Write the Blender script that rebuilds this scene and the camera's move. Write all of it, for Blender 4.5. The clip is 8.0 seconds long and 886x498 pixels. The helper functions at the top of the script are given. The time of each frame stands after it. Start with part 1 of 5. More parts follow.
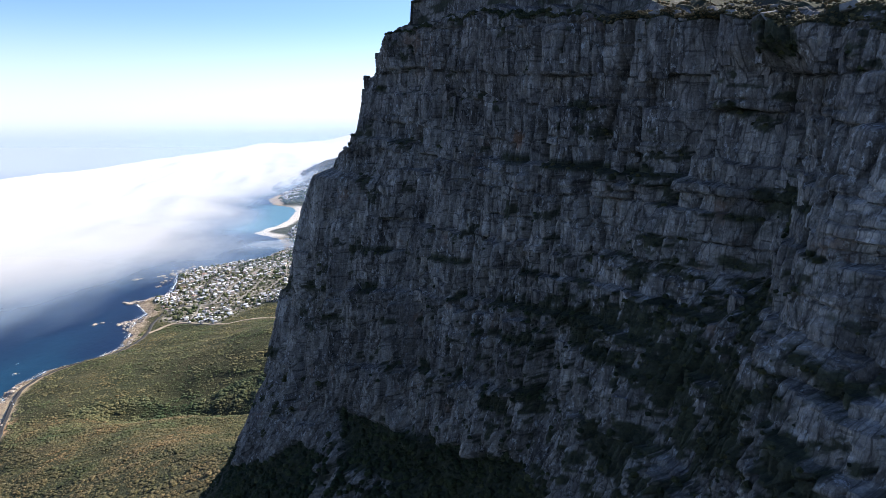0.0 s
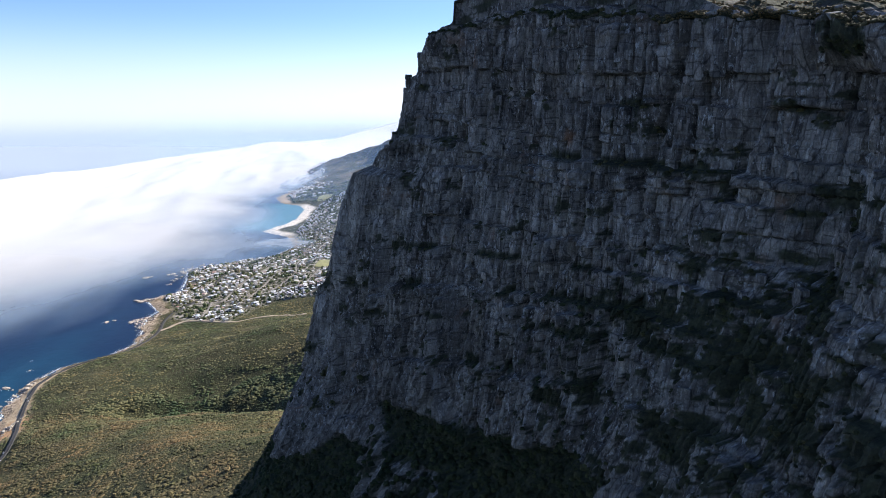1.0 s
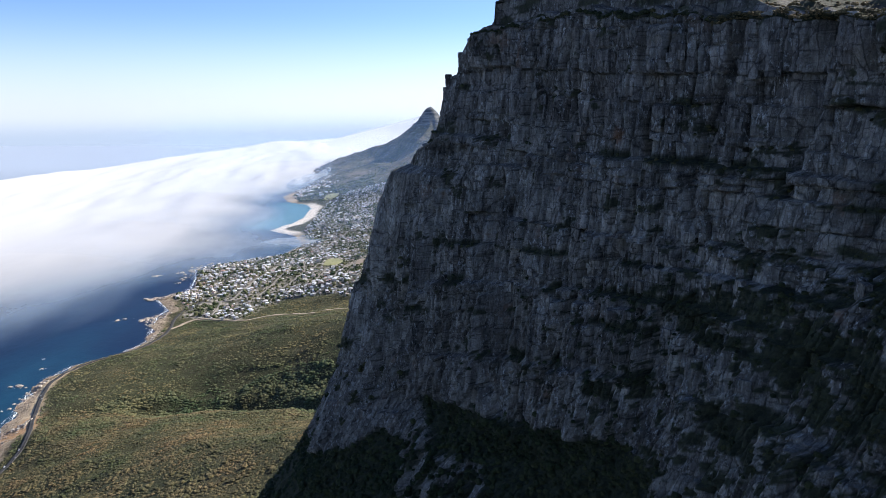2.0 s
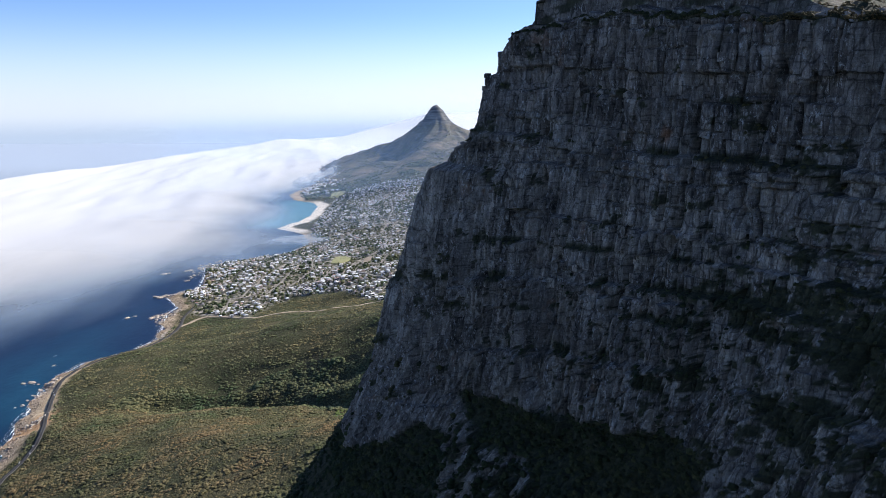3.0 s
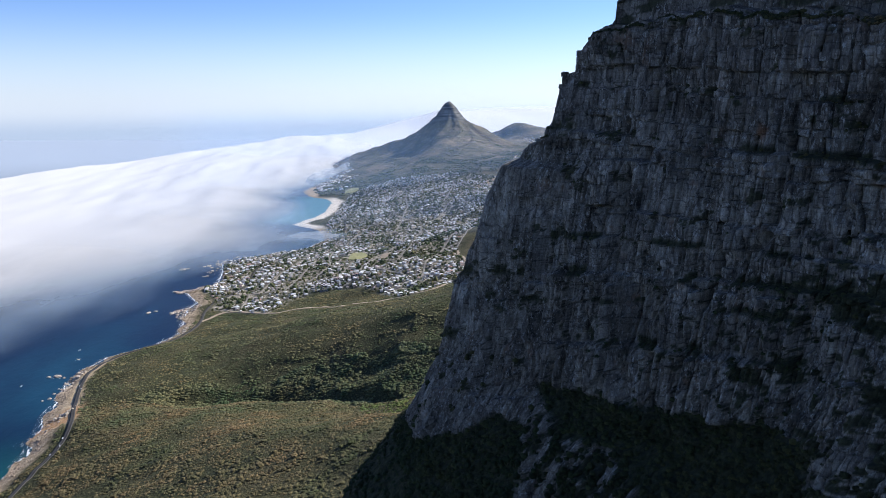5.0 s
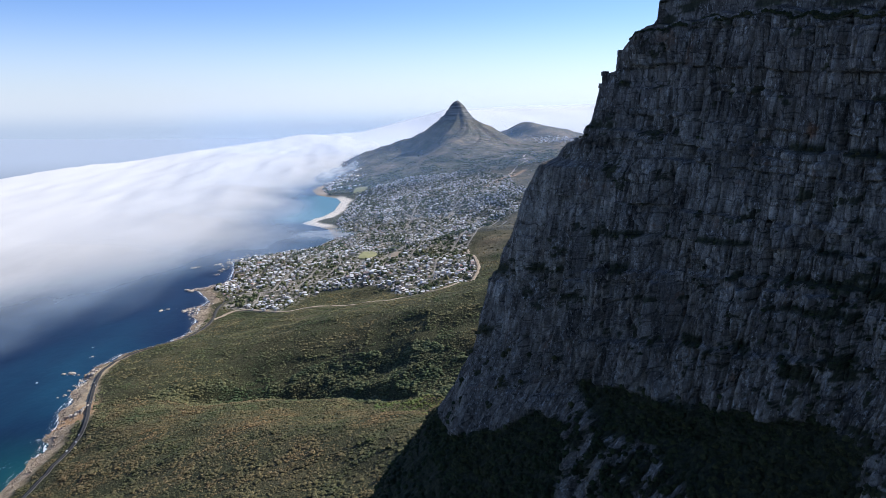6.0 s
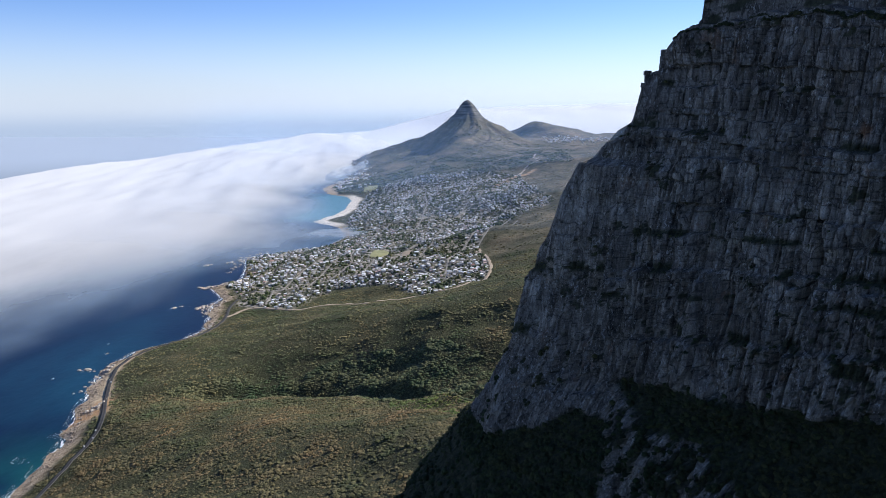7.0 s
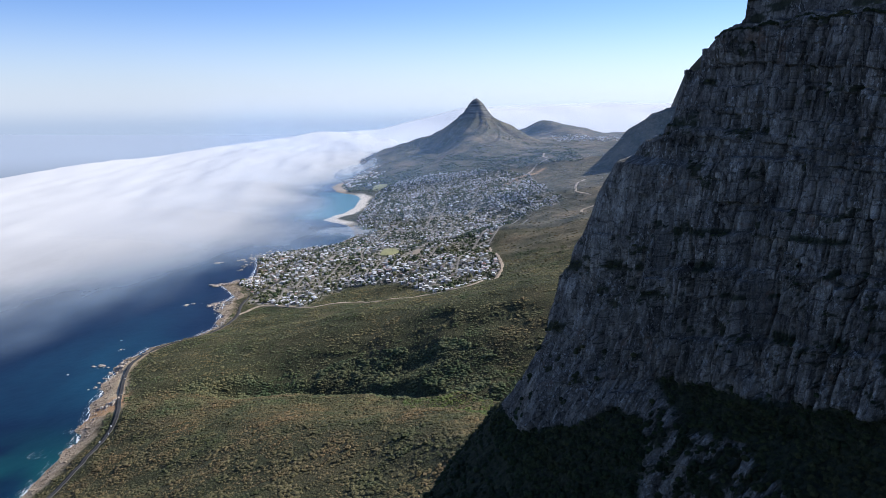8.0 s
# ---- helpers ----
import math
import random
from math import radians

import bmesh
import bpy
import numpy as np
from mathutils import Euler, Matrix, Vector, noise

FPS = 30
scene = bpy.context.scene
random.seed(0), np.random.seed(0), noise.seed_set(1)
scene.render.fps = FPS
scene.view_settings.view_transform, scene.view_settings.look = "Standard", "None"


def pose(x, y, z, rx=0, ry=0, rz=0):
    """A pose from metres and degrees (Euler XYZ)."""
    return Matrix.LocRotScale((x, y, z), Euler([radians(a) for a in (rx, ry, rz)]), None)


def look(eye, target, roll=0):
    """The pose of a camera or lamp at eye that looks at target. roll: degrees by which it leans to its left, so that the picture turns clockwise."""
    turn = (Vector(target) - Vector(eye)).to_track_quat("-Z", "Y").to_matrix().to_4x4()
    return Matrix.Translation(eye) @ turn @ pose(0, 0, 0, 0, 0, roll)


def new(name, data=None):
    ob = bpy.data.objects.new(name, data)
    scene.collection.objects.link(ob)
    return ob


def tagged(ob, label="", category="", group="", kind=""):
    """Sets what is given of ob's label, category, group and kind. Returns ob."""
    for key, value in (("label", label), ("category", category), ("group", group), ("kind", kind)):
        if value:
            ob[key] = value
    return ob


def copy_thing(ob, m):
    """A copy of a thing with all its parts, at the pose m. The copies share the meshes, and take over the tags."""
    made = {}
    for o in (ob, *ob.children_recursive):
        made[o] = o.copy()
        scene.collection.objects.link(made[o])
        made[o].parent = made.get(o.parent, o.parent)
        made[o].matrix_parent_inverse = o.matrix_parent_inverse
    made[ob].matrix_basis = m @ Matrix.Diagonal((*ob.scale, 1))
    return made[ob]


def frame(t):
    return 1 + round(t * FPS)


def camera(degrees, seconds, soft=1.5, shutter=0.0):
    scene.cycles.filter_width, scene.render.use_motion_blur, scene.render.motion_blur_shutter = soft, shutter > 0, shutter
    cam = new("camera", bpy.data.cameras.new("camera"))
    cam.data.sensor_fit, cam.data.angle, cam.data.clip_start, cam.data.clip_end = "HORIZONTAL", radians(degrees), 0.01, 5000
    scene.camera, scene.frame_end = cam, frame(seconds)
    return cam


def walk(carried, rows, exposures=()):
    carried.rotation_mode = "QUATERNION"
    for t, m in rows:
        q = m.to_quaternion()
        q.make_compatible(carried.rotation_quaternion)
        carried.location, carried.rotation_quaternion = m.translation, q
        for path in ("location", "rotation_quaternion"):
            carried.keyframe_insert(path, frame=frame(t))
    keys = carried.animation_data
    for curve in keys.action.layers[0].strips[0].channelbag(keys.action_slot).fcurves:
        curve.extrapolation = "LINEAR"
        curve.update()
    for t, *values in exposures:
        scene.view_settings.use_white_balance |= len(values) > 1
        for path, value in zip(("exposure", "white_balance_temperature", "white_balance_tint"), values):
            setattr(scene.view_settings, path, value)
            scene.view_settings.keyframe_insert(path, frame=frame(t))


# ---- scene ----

# ---------------------------------------------------------------- camera
cam = camera(66.1, 8.0, soft=0.7)
PATH = [
    (0, (27.29, 7.07, 280.69), (27.333, 9.028, 280.285), -0.15),
    (0.5, (24.33, 6.17, 280.67), (24.365, 8.128, 280.264), -0.2),
    (1, (21.31, 5.28, 280.70), (21.337, 7.237, 280.291), -0.22),
    (1.5, (18.29, 4.45, 280.72), (18.310, 6.407, 280.310), -0.26),
    (3, (9.12, 2.00, 280.87), (9.122, 3.956, 280.453), -0.3),
    (3.5, (6.05, 1.31, 280.93), (6.045, 3.266, 280.511), -0.3),
    (4, (3.08, 0.66, 281.02), (3.069, 2.615, 280.597), -0.3),
    (4.5, (0.05, 0.07, 281.11), (0.032, 2.024, 280.685), -0.3),
    (6, (-9.06, -1.71, 281.25), (-9.105, 0.243, 280.821), -0.28),
    (6.5, (-12.11, -2.21, 281.23), (-12.166, -0.258, 280.800), -0.2),
    (7, (-15.16, -2.60, 281.20), (-15.228, -0.648, 280.769), -0.12),
    (7.5, (-18.18, -2.96, 281.19), (-18.257, -1.009, 280.757), -0.04),
    (8, (-21.11, -3.27, 281.20), (-21.198, -1.319, 280.765), 0.0),
]
walk(cam, [(t, look(eye, target, roll)) for t, eye, target, roll in PATH], [(0, 0.99, 6500, 10), (1.5, 0.83, 6450, 10), (4.5, 0.63, 6300, 10), (8, 0.46, 6150, 10)])

# ---------------------------------------------------------------- light
SUN_DIR = Vector((0.71, 0.52, 0.61)).normalized()       # towards the sun
elevation = math.asin(SUN_DIR.z)
azimuth = math.atan2(SUN_DIR.x, SUN_DIR.y)
world = bpy.data.worlds.new("sky")
scene.world = world
world.use_nodes = True
wn, wl = world.node_tree.nodes, world.node_tree.links
wn.clear()
sky = wn.new("ShaderNodeTexSky")
sky.sky_type, sky.sun_disc = "NISHITA", False
sky.sun_elevation, sky.sun_rotation = elevation, azimuth
sky.altitude, sky.air_density, sky.dust_density, sky.ozone_density = 2500, 1.0, 0.1, 1.5
back = wn.new("ShaderNodeBackground")
back.inputs["Strength"].default_value = 0.1
haze = wn.new("ShaderNodeBackground")                   # pale marine haze along the horizon
haze.inputs["Color"].default_value = (0.79, 0.87, 1.0, 1)
far_sea = wn.new("ShaderNodeBackground")                # the hazy ocean beyond the built sheet of water
far_sea.inputs["Color"].default_value = (0.35, 0.42, 0.54, 1)
far_sea.inputs["Strength"].default_value = 1.0
coord = wn.new("ShaderNodeTexCoord")
split = wn.new("ShaderNodeSeparateXYZ")
wl.new(coord.outputs["Generated"], split.inputs[0])


def by_height(a, b, lo, hi):
    m = wn.new("ShaderNodeMapRange")
    m.interpolation_type = "SMOOTHSTEP"
    for key, v in zip(("From Min", "From Max", "To Min", "To Max"), (a, b, lo, hi)):
        m.inputs[key].default_value = v
    wl.new(split.outputs["Z"], m.inputs["Value"])
    return m.outputs[0]


def blend(fac, a, b):
    m = wn.new("ShaderNodeMixShader")
    for k, v in enumerate((fac, a, b)):
        wl.new(v, m.inputs[k])
    return m.outputs[0]


outw = wn.new("ShaderNodeOutputWorld")
tint = wn.new("ShaderNodeMix")                          # clear, dry blue
tint.data_type, tint.blend_type = "RGBA", "MULTIPLY"
tint.inputs["Factor"].default_value = 1.0
wl.new(sky.outputs[0], tint.inputs["A"])
tint.inputs["B"].default_value = (0.68, 0.79, 1.06, 1)
wl.new(tint.outputs["Result"], back.inputs["Color"])
glare = wn.new("ShaderNodeMapRange")                    # the haze is brighter towards the sun
for key, v in zip(("From Min", "From Max", "To Min", "To Max"), (-0.45, 0.3, 0.62, 0.8)):
    glare.inputs[key].default_value = v
wl.new(split.outputs["X"], glare.inputs["Value"])
wl.new(glare.outputs[0], haze.inputs["Strength"])
air = blend(by_height(-0.035, 0.13, 0.97, 0.0), back.outputs[0], haze.outputs[0])
wl.new(blend(by_height(-0.042, -0.008, 1.0, 0.0), air, far_sea.outputs[0]), outw.inputs[0])

lamp = bpy.data.lights.new("sun", "SUN")
lamp.energy, lamp.angle, lamp.color = 4.7, radians(0.5), (1.0, 0.95, 0.87)
sun = new("sun", lamp)
sun.matrix_world = look((0, 0, 600), Vector((0, 0, 600)) - SUN_DIR)


# ---------------------------------------------------------------- materials
def material(name, rough=0.9, spec=0.2):
    m = bpy.data.materials.new(name)
    m.use_nodes = True
    bsdf = m.node_tree.nodes["Principled BSDF"]
    bsdf.inputs["Roughness"].default_value = rough
    bsdf.inputs["Specular IOR Level"].default_value = spec
    return m, m.node_tree.nodes, m.node_tree.links, bsdf


def position(n, l, stretch=(1, 1, 1)):
    geo = n.new("ShaderNodeNewGeometry")
    mp = n.new("ShaderNodeMapping")
    mp.inputs["Scale"].default_value = stretch
    l.new(geo.outputs["Position"], mp.inputs["Vector"])
    return mp.outputs[0]


def noise_tex(n, l, vec, size, detail=4, rough=0.6):
    t = n.new("ShaderNodeTexNoise")
    t.inputs["Scale"].default_value = 1.0 / size
    t.inputs["Detail"].default_value = detail
    t.inputs["Roughness"].default_value = rough
    l.new(vec, t.inputs["Vector"])
    return t.outputs["Fac"]


def ramp_tex(n, l, fac, stops):
    r = n.new("ShaderNodeValToRGB")
    e = r.color_ramp.elements
    while len(e) < len(stops):
        e.new(0.5)
    for k, (p, c) in enumerate(stops):
        e[k].position, e[k].color = p, (*c, 1)
    l.new(fac, r.inputs[0])
    return r.outputs[0]


def mixed(n, l, fac, a, b, mode="MIX"):
    m = n.new("ShaderNodeMix")
    m.data_type, m.blend_type = "RGBA", mode
    if isinstance(fac, float):
        m.inputs[0].default_value = fac
    else:
        l.new(fac, m.inputs[0])
    for k, v in ((6, a), (7, b)):
        if isinstance(v, tuple):
            m.inputs[k].default_value = (*v, 1)
        else:
            l.new(v, m.inputs[k])
    return m.outputs[2]


def ranged(n, l, v, a, b, lo=0.0, hi=1.0):
    m = n.new("ShaderNodeMapRange")
    m.interpolation_type = "SMOOTHSTEP"
    for k, x in zip(("From Min", "From Max", "To Min", "To Max"), (a, b, lo, hi)):
        m.inputs[k].default_value = x
    l.new(v, m.inputs["Value"])
    return m.outputs[0]


def attribute(n, name):
    a = n.new("ShaderNodeAttribute")
    a.attribute_name = name
    return a.outputs["Fac"]


def bumped(n, l, bsdf, height, strength, distance):
    b = n.new("ShaderNodeBump")
    b.inputs["Strength"].default_value, b.inputs["Distance"].default_value = strength, distance
    l.new(height, b.inputs["Height"])
    l.new(b.outputs[0], bsdf.inputs["Normal"])


def rock_material():
    m, n, l, b = material("sandstone", 0.92, 0.15)
    p = position(n, l)
    streak = position(n, l, (1, 1, 0.2))
    beds = position(n, l, (0.25, 0.25, 1.6))
    big = ramp_tex(n, l, noise_tex(n, l, p, 9, 7, 0.7), [(0.32, (0.109, 0.098, 0.08)), (0.5, (0.195, 0.175, 0.143)), (0.66, (0.315, 0.284, 0.233))])
    stain = ramp_tex(n, l, noise_tex(n, l, streak, 0.9, 8, 0.75), [(0.36, (0.3, 0.3, 0.32)), (0.5, (0.9, 0.9, 0.91)), (0.66, (1.5, 1.5, 1.48))])
    col = mixed(n, l, 0.75, big, stain, "MULTIPLY")
    bed = ramp_tex(n, l, noise_tex(n, l, beds, 1.1, 4, 0.6), [(0.38, (0.45, 0.45, 0.47)), (0.55, (1.1, 1.1, 1.1))])
    col = mixed(n, l, 0.18, col, bed, "MULTIPLY")
    grit = ramp_tex(n, l, noise_tex(n, l, position(n, l, (1, 1, 0.85)), 0.28, 6, 0.8), [(0.36, (0.3, 0.3, 0.3)), (0.5, (0.9, 0.9, 0.9)), (0.66, (1.7, 1.7, 1.7))])
    col = mixed(n, l, 0.35, col, grit, "MULTIPLY")
    # jointing: tone of each slab, dark open cracks between them
    warp = n.new("ShaderNodeVectorMath")
    warp.operation = "MULTIPLY_ADD"
    shift = n.new("ShaderNodeTexNoise")
    shift.inputs["Scale"].default_value, shift.inputs["Detail"].default_value = 0.9, 4
    along = n.new("ShaderNodeVectorMath")              # distance along the face
    along.operation = "DOT_PRODUCT"
    along.inputs[1].default_value = (-0.45, 0.89, 0)
    l.new(p, along.inputs[0])
    upward = n.new("ShaderNodeSeparateXYZ")
    l.new(position(n, l, (1, 1, 0.55)), upward.inputs[0])
    face = n.new("ShaderNodeCombineXYZ")
    l.new(along.outputs["Value"], face.inputs[0])
    l.new(upward.outputs["Z"], face.inputs[1])
    flat = face.outputs[0]
    l.new(flat, shift.inputs["Vector"])
    l.new(shift.outputs["Color"], warp.inputs[0])
    warp.inputs[1].default_value = (0.55, 0.5, 0.0)
    l.new(flat, warp.inputs[2])
    heights = []
    for size, low, high, share, crack in ((2.4, 0.75, 1.25, 0.7, 0.5), (0.9, 0.75, 1.25, 0.6, 0.75)):
        near, second = n.new("ShaderNodeTexVoronoi"), n.new("ShaderNodeTexVoronoi")
        second.feature = "F2"
        for slabs in (near, second):
            slabs.voronoi_dimensions, slabs.distance = "2D", "CHEBYCHEV"
            slabs.inputs["Scale"].default_value = 1 / size
            l.new(warp.outputs[0], slabs.inputs["Vector"])
        tone = n.new("ShaderNodeSeparateColor")
        l.new(near.outputs["Color"], tone.inputs[0])
        gap = n.new("ShaderNodeMath")
        gap.operation = "SUBTRACT"
        l.new(second.outputs["Distance"], gap.inputs[0])
        l.new(near.outputs["Distance"], gap.inputs[1])
        col = mixed(n, l, share, col, ramp_tex(n, l, tone.outputs[0], [(0.0, (low, low, low)), (1.0, (high, high, high))]), "MULTIPLY")
        col = mixed(n, l, 1.0, col, ramp_tex(n, l, gap.outputs[0], [(0.015, (crack, crack, crack)), (0.07, (1, 1, 1))]), "MULTIPLY")
        heights.append((tone.outputs[1], ranged(n, l, gap.outputs[0], 0.0, 0.08, 0, 1), size))
    # upright columns cut by short cross joints, and thin beds
    swapped, halves = n.new("ShaderNodeCombineXYZ"), n.new("ShaderNodeSeparateXYZ")
    l.new(warp.outputs[0], halves.inputs[0])
    l.new(halves.outputs["Y"], swapped.inputs["X"])
    l.new(halves.outputs["X"], swapped.inputs["Y"])
    for wide, tall, joint, share, line, place in ((2.6, 1.9, 0.05, 0.6, 0.4, swapped.outputs[0]), (0.8, 0.9, 0.03, 0.4, 0.6, swapped.outputs[0]), (1.6, 1.2, 0.025, 0.18, 0.6, warp.outputs[0])):
        courses = n.new("ShaderNodeTexBrick")
        courses.offset, courses.squash, courses.squash_frequency = 0.37, 0.7, 3
        for key, v in (("Scale", 1.0), ("Mortar Size", joint), ("Mortar Smooth", 0.3), ("Bias", 0.0), ("Brick Width", wide), ("Row Height", tall * 0.55)):
            courses.inputs[key].default_value = v
        courses.inputs["Color1"].default_value = (0.62, 0.62, 0.62, 1)
        courses.inputs["Color2"].default_value = (1.38, 1.38, 1.38, 1)
        courses.inputs["Mortar"].default_value = (line, line, line, 1)
        l.new(place, courses.inputs["Vector"])
        col = mixed(n, l, share, col, courses.outputs["Color"], "MULTIPLY")
        heights.append((courses.outputs["Color"], courses.outputs["Fac"], -0.3 * wide))
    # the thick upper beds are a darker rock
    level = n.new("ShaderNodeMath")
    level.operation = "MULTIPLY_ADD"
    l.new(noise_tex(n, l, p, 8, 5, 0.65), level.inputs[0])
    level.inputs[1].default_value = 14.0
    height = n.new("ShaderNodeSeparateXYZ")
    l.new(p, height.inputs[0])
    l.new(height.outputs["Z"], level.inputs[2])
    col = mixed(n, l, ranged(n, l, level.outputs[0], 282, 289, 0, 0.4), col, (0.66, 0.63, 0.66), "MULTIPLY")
    rust = ranged(n, l, noise_tex(n, l, p, 6, 4), 0.62, 0.74, 0, 0.7)
    col = mixed(n, l, rust, col, (0.19, 0.125, 0.085))
    # one bright iron stain on the upper beds
    reach = n.new("ShaderNodeVectorMath")
    reach.operation = "DISTANCE"
    l.new(position(n, l, (1, 1, 0.6)), reach.inputs[0])
    reach.inputs[1].default_value = (38.5, 92.3, 276.6 * 0.6)
    iron = n.new("ShaderNodeMath")
    iron.operation = "ADD"
    l.new(reach.outputs["Value"], iron.inputs[0])
    l.new(noise_tex(n, l, p, 0.8, 5, 0.7), iron.inputs[1])
    col = mixed(n, l, ranged(n, l, iron.outputs[0], 0.8, 1.6, 0.6, 0), col, (0.22, 0.11, 0.055))
    lichen = ranged(n, l, noise_tex(n, l, position(n, l, (1, 1, 0.55)), 0.5, 6, 0.75), 0.53, 0.64, 0, 0.85)
    spread = ranged(n, l, noise_tex(n, l, p, 7, 4, 0.6), 0.38, 0.62, 0.25, 1)
    patchy = n.new("ShaderNodeMath")
    patchy.operation = "MULTIPLY"
    l.new(lichen, patchy.inputs[0])
    l.new(spread, patchy.inputs[1])
    col = mixed(n, l, patchy.outputs[0], col, (0.41, 0.4, 0.36))
    moss = attribute(n, "moss")
    speck = noise_tex(n, l, p, 0.9, 6, 0.75)
    # ledge plants; the near-black green also paints in their deep shade
    green = ramp_tex(n, l, speck, [(0.4, (0.02, 0.023, 0.014)), (0.65, (0.055, 0.058, 0.03))])
    col = mixed(n, l, moss, col, green)
    l.new(col, b.inputs["Base Color"])
    relief = noise_tex(n, l, position(n, l, (1, 1, 0.8)), 0.5, 6, 0.7)
    for tone, open_joint, size in heights:
        for source, amount in ((tone, 0.3 * abs(size)), (open_joint, 0.2 * size)):
            add = n.new("ShaderNodeMath")
            add.operation = "MULTIPLY_ADD"
            l.new(source, add.inputs[0])
            add.inputs[1].default_value = amount
            l.new(relief, add.inputs[2])
            relief = add.outputs[0]
    bumped(n, l, b, relief, 0.5, 0.3)
    return m


def ground_material():
    m, n, l, b = material("hillside_soil", 0.95, 0.1)
    p = position(n, l)
    broad = ramp_tex(n, l, noise_tex(n, l, p, 60, 5), [(0.3, (0.046, 0.052, 0.029)), (0.5, (0.068, 0.068, 0.038)), (0.72, (0.105, 0.088, 0.052))])
    fine = ramp_tex(n, l, noise_tex(n, l, p, 1.3, 7, 0.82), [(0.4, (0.28, 0.31, 0.27)), (0.5, (0.85, 0.86, 0.76)), (0.6, (1.6, 1.52, 1.36))])
    scrub = mixed(n, l, 0.9, broad, fine, "MULTIPLY")
    far = ramp_tex(n, l, noise_tex(n, l, p, 90, 6, 0.65), [(0.32, (0.066, 0.07, 0.048)), (0.5, (0.135, 0.118, 0.082)), (0.68, (0.24, 0.182, 0.122))])
    speck = ramp_tex(n, l, noise_tex(n, l, p, 14, 7, 0.8), [(0.38, (0.45, 0.5, 0.52)), (0.6, (1.25, 1.22, 1.15))])
    far = mixed(n, l, 0.85, far, speck, "MULTIPLY")
    col = mixed(n, l, attribute(n, "far"), scrub, far)
    crag = ramp_tex(n, l, noise_tex(n, l, position(n, l, (0.25, 0.25, 3.2)), 18, 6, 0.65), [(0.4, (0.045, 0.05, 0.055)), (0.58, (0.2, 0.19, 0.17))])
    col = mixed(n, l, attribute(n, "crag"), col, crag)
    town = ramp_tex(n, l, noise_tex(n, l, p, 9, 6, 0.7), [(0.38, (0.03, 0.04, 0.022)), (0.5, (0.15, 0.135, 0.1)), (0.64, (0.52, 0.46, 0.37))])
    col = mixed(n, l, attribute(n, "town"), col, town)
    shore = ramp_tex(n, l, noise_tex(n, l, p, 5, 6, 0.75), [(0.33, (0.14, 0.1, 0.065)), (0.48, (0.38, 0.29, 0.19)), (0.68, (0.58, 0.46, 0.32))])
    col = mixed(n, l, attribute(n, "shore"), col, shore)
    gravel = ramp_tex(n, l, noise_tex(n, l, p, 4, 6, 0.7), [(0.3, (0.4, 0.29, 0.17)), (0.7, (0.64, 0.5, 0.33))])
    col = mixed(n, l, attribute(n, "verge"), col, gravel)
    clay = ramp_tex(n, l, noise_tex(n, l, p, 3, 5, 0.7), [(0.3, (0.36, 0.2, 0.1)), (0.7, (0.58, 0.38, 0.21))])
    col = mixed(n, l, attribute(n, "earth"), col, clay)
    sand = ramp_tex(n, l, noise_tex(n, l, p, 12, 4), [(0.3, (0.62, 0.54, 0.44)), (0.7, (0.74, 0.67, 0.57))])
    col = mixed(n, l, attribute(n, "sand"), col, sand)
    l.new(col, b.inputs["Base Color"])
    bumped(n, l, b, noise_tex(n, l, p, 1.4, 8, 0.75), 1.0, 1.0)
    return m


def bush_material(name, dark, light, tips):
    m, n, l, b = material(name, 0.8, 0.15)
    p = position(n, l)
    geo = n.new("ShaderNodeNewGeometry")
    own = ramp_tex(n, l, geo.outputs["Random Per Island"], [(0.0, dark), (0.55, light), (0.9, tips), (1.0, tuple(c * 0.9 for c in tips))])
    fleck = ramp_tex(n, l, noise_tex(n, l, p, 0.5, 5, 0.8), [(0.36, (0.5, 0.52, 0.48)), (0.62, (1.3, 1.26, 1.16))])
    patch = ramp_tex(n, l, noise_tex(n, l, p, 45, 4), [(0.36, (0.58, 0.76, 0.62)), (0.5, (1.0, 1.0, 0.9)), (0.64, (1.35, 1.12, 1.0))])
    col = mixed(n, l, 1.0, mixed(n, l, 1.0, own, fleck, "MULTIPLY"), patch, "MULTIPLY")
    l.new(col, b.inputs["Base Color"])
    bumped(n, l, b, noise_tex(n, l, p, 0.45, 6, 0.8), 1.0, 0.4)
    return m


def water_material():
    m, n, l, b = material("sea_water", 0.3, 0.14)
    p = position(n, l)
    deep = ramp_tex(n, l, noise_tex(n, l, position(n, l, (1, 0.45, 1)), 170, 5, 0.55), [(0.34, (0.0015, 0.007, 0.025)), (0.52, (0.0022, 0.013, 0.037)), (0.7, (0.008, 0.05, 0.088))])
    col = mixed(n, l, ranged(n, l, attribute(n, "shallow"), 0.15, 1.0), deep, (0.006, 0.06, 0.067))
    col = mixed(n, l, ranged(n, l, attribute(n, "bay"), 0.0, 1.0), col, (0.085, 0.2, 0.225))
    l.new(col, b.inputs["Base Color"])
    waves = noise_tex(n, l, position(n, l, (1, 0.6, 1)), 9, 8, 0.62)
    bumped(n, l, b, waves, 0.35, 0.8)
    return m


def plain(name, colour, rough=0.8, vary=0.25, size=3.0, spec=0.25, metal=0.0):
    m, n, l, b = material(name, rough, spec)
    p = position(n, l)
    lo = tuple(c * (1 - vary) for c in colour)
    hi = tuple(min(1, c * (1 + vary)) for c in colour)
    l.new(ramp_tex(n, l, noise_tex(n, l, p, size, 6, 0.7), [(0.3, lo), (0.7, hi)]), b.inputs["Base Color"])
    b.inputs["Metallic"].default_value = metal
    return m


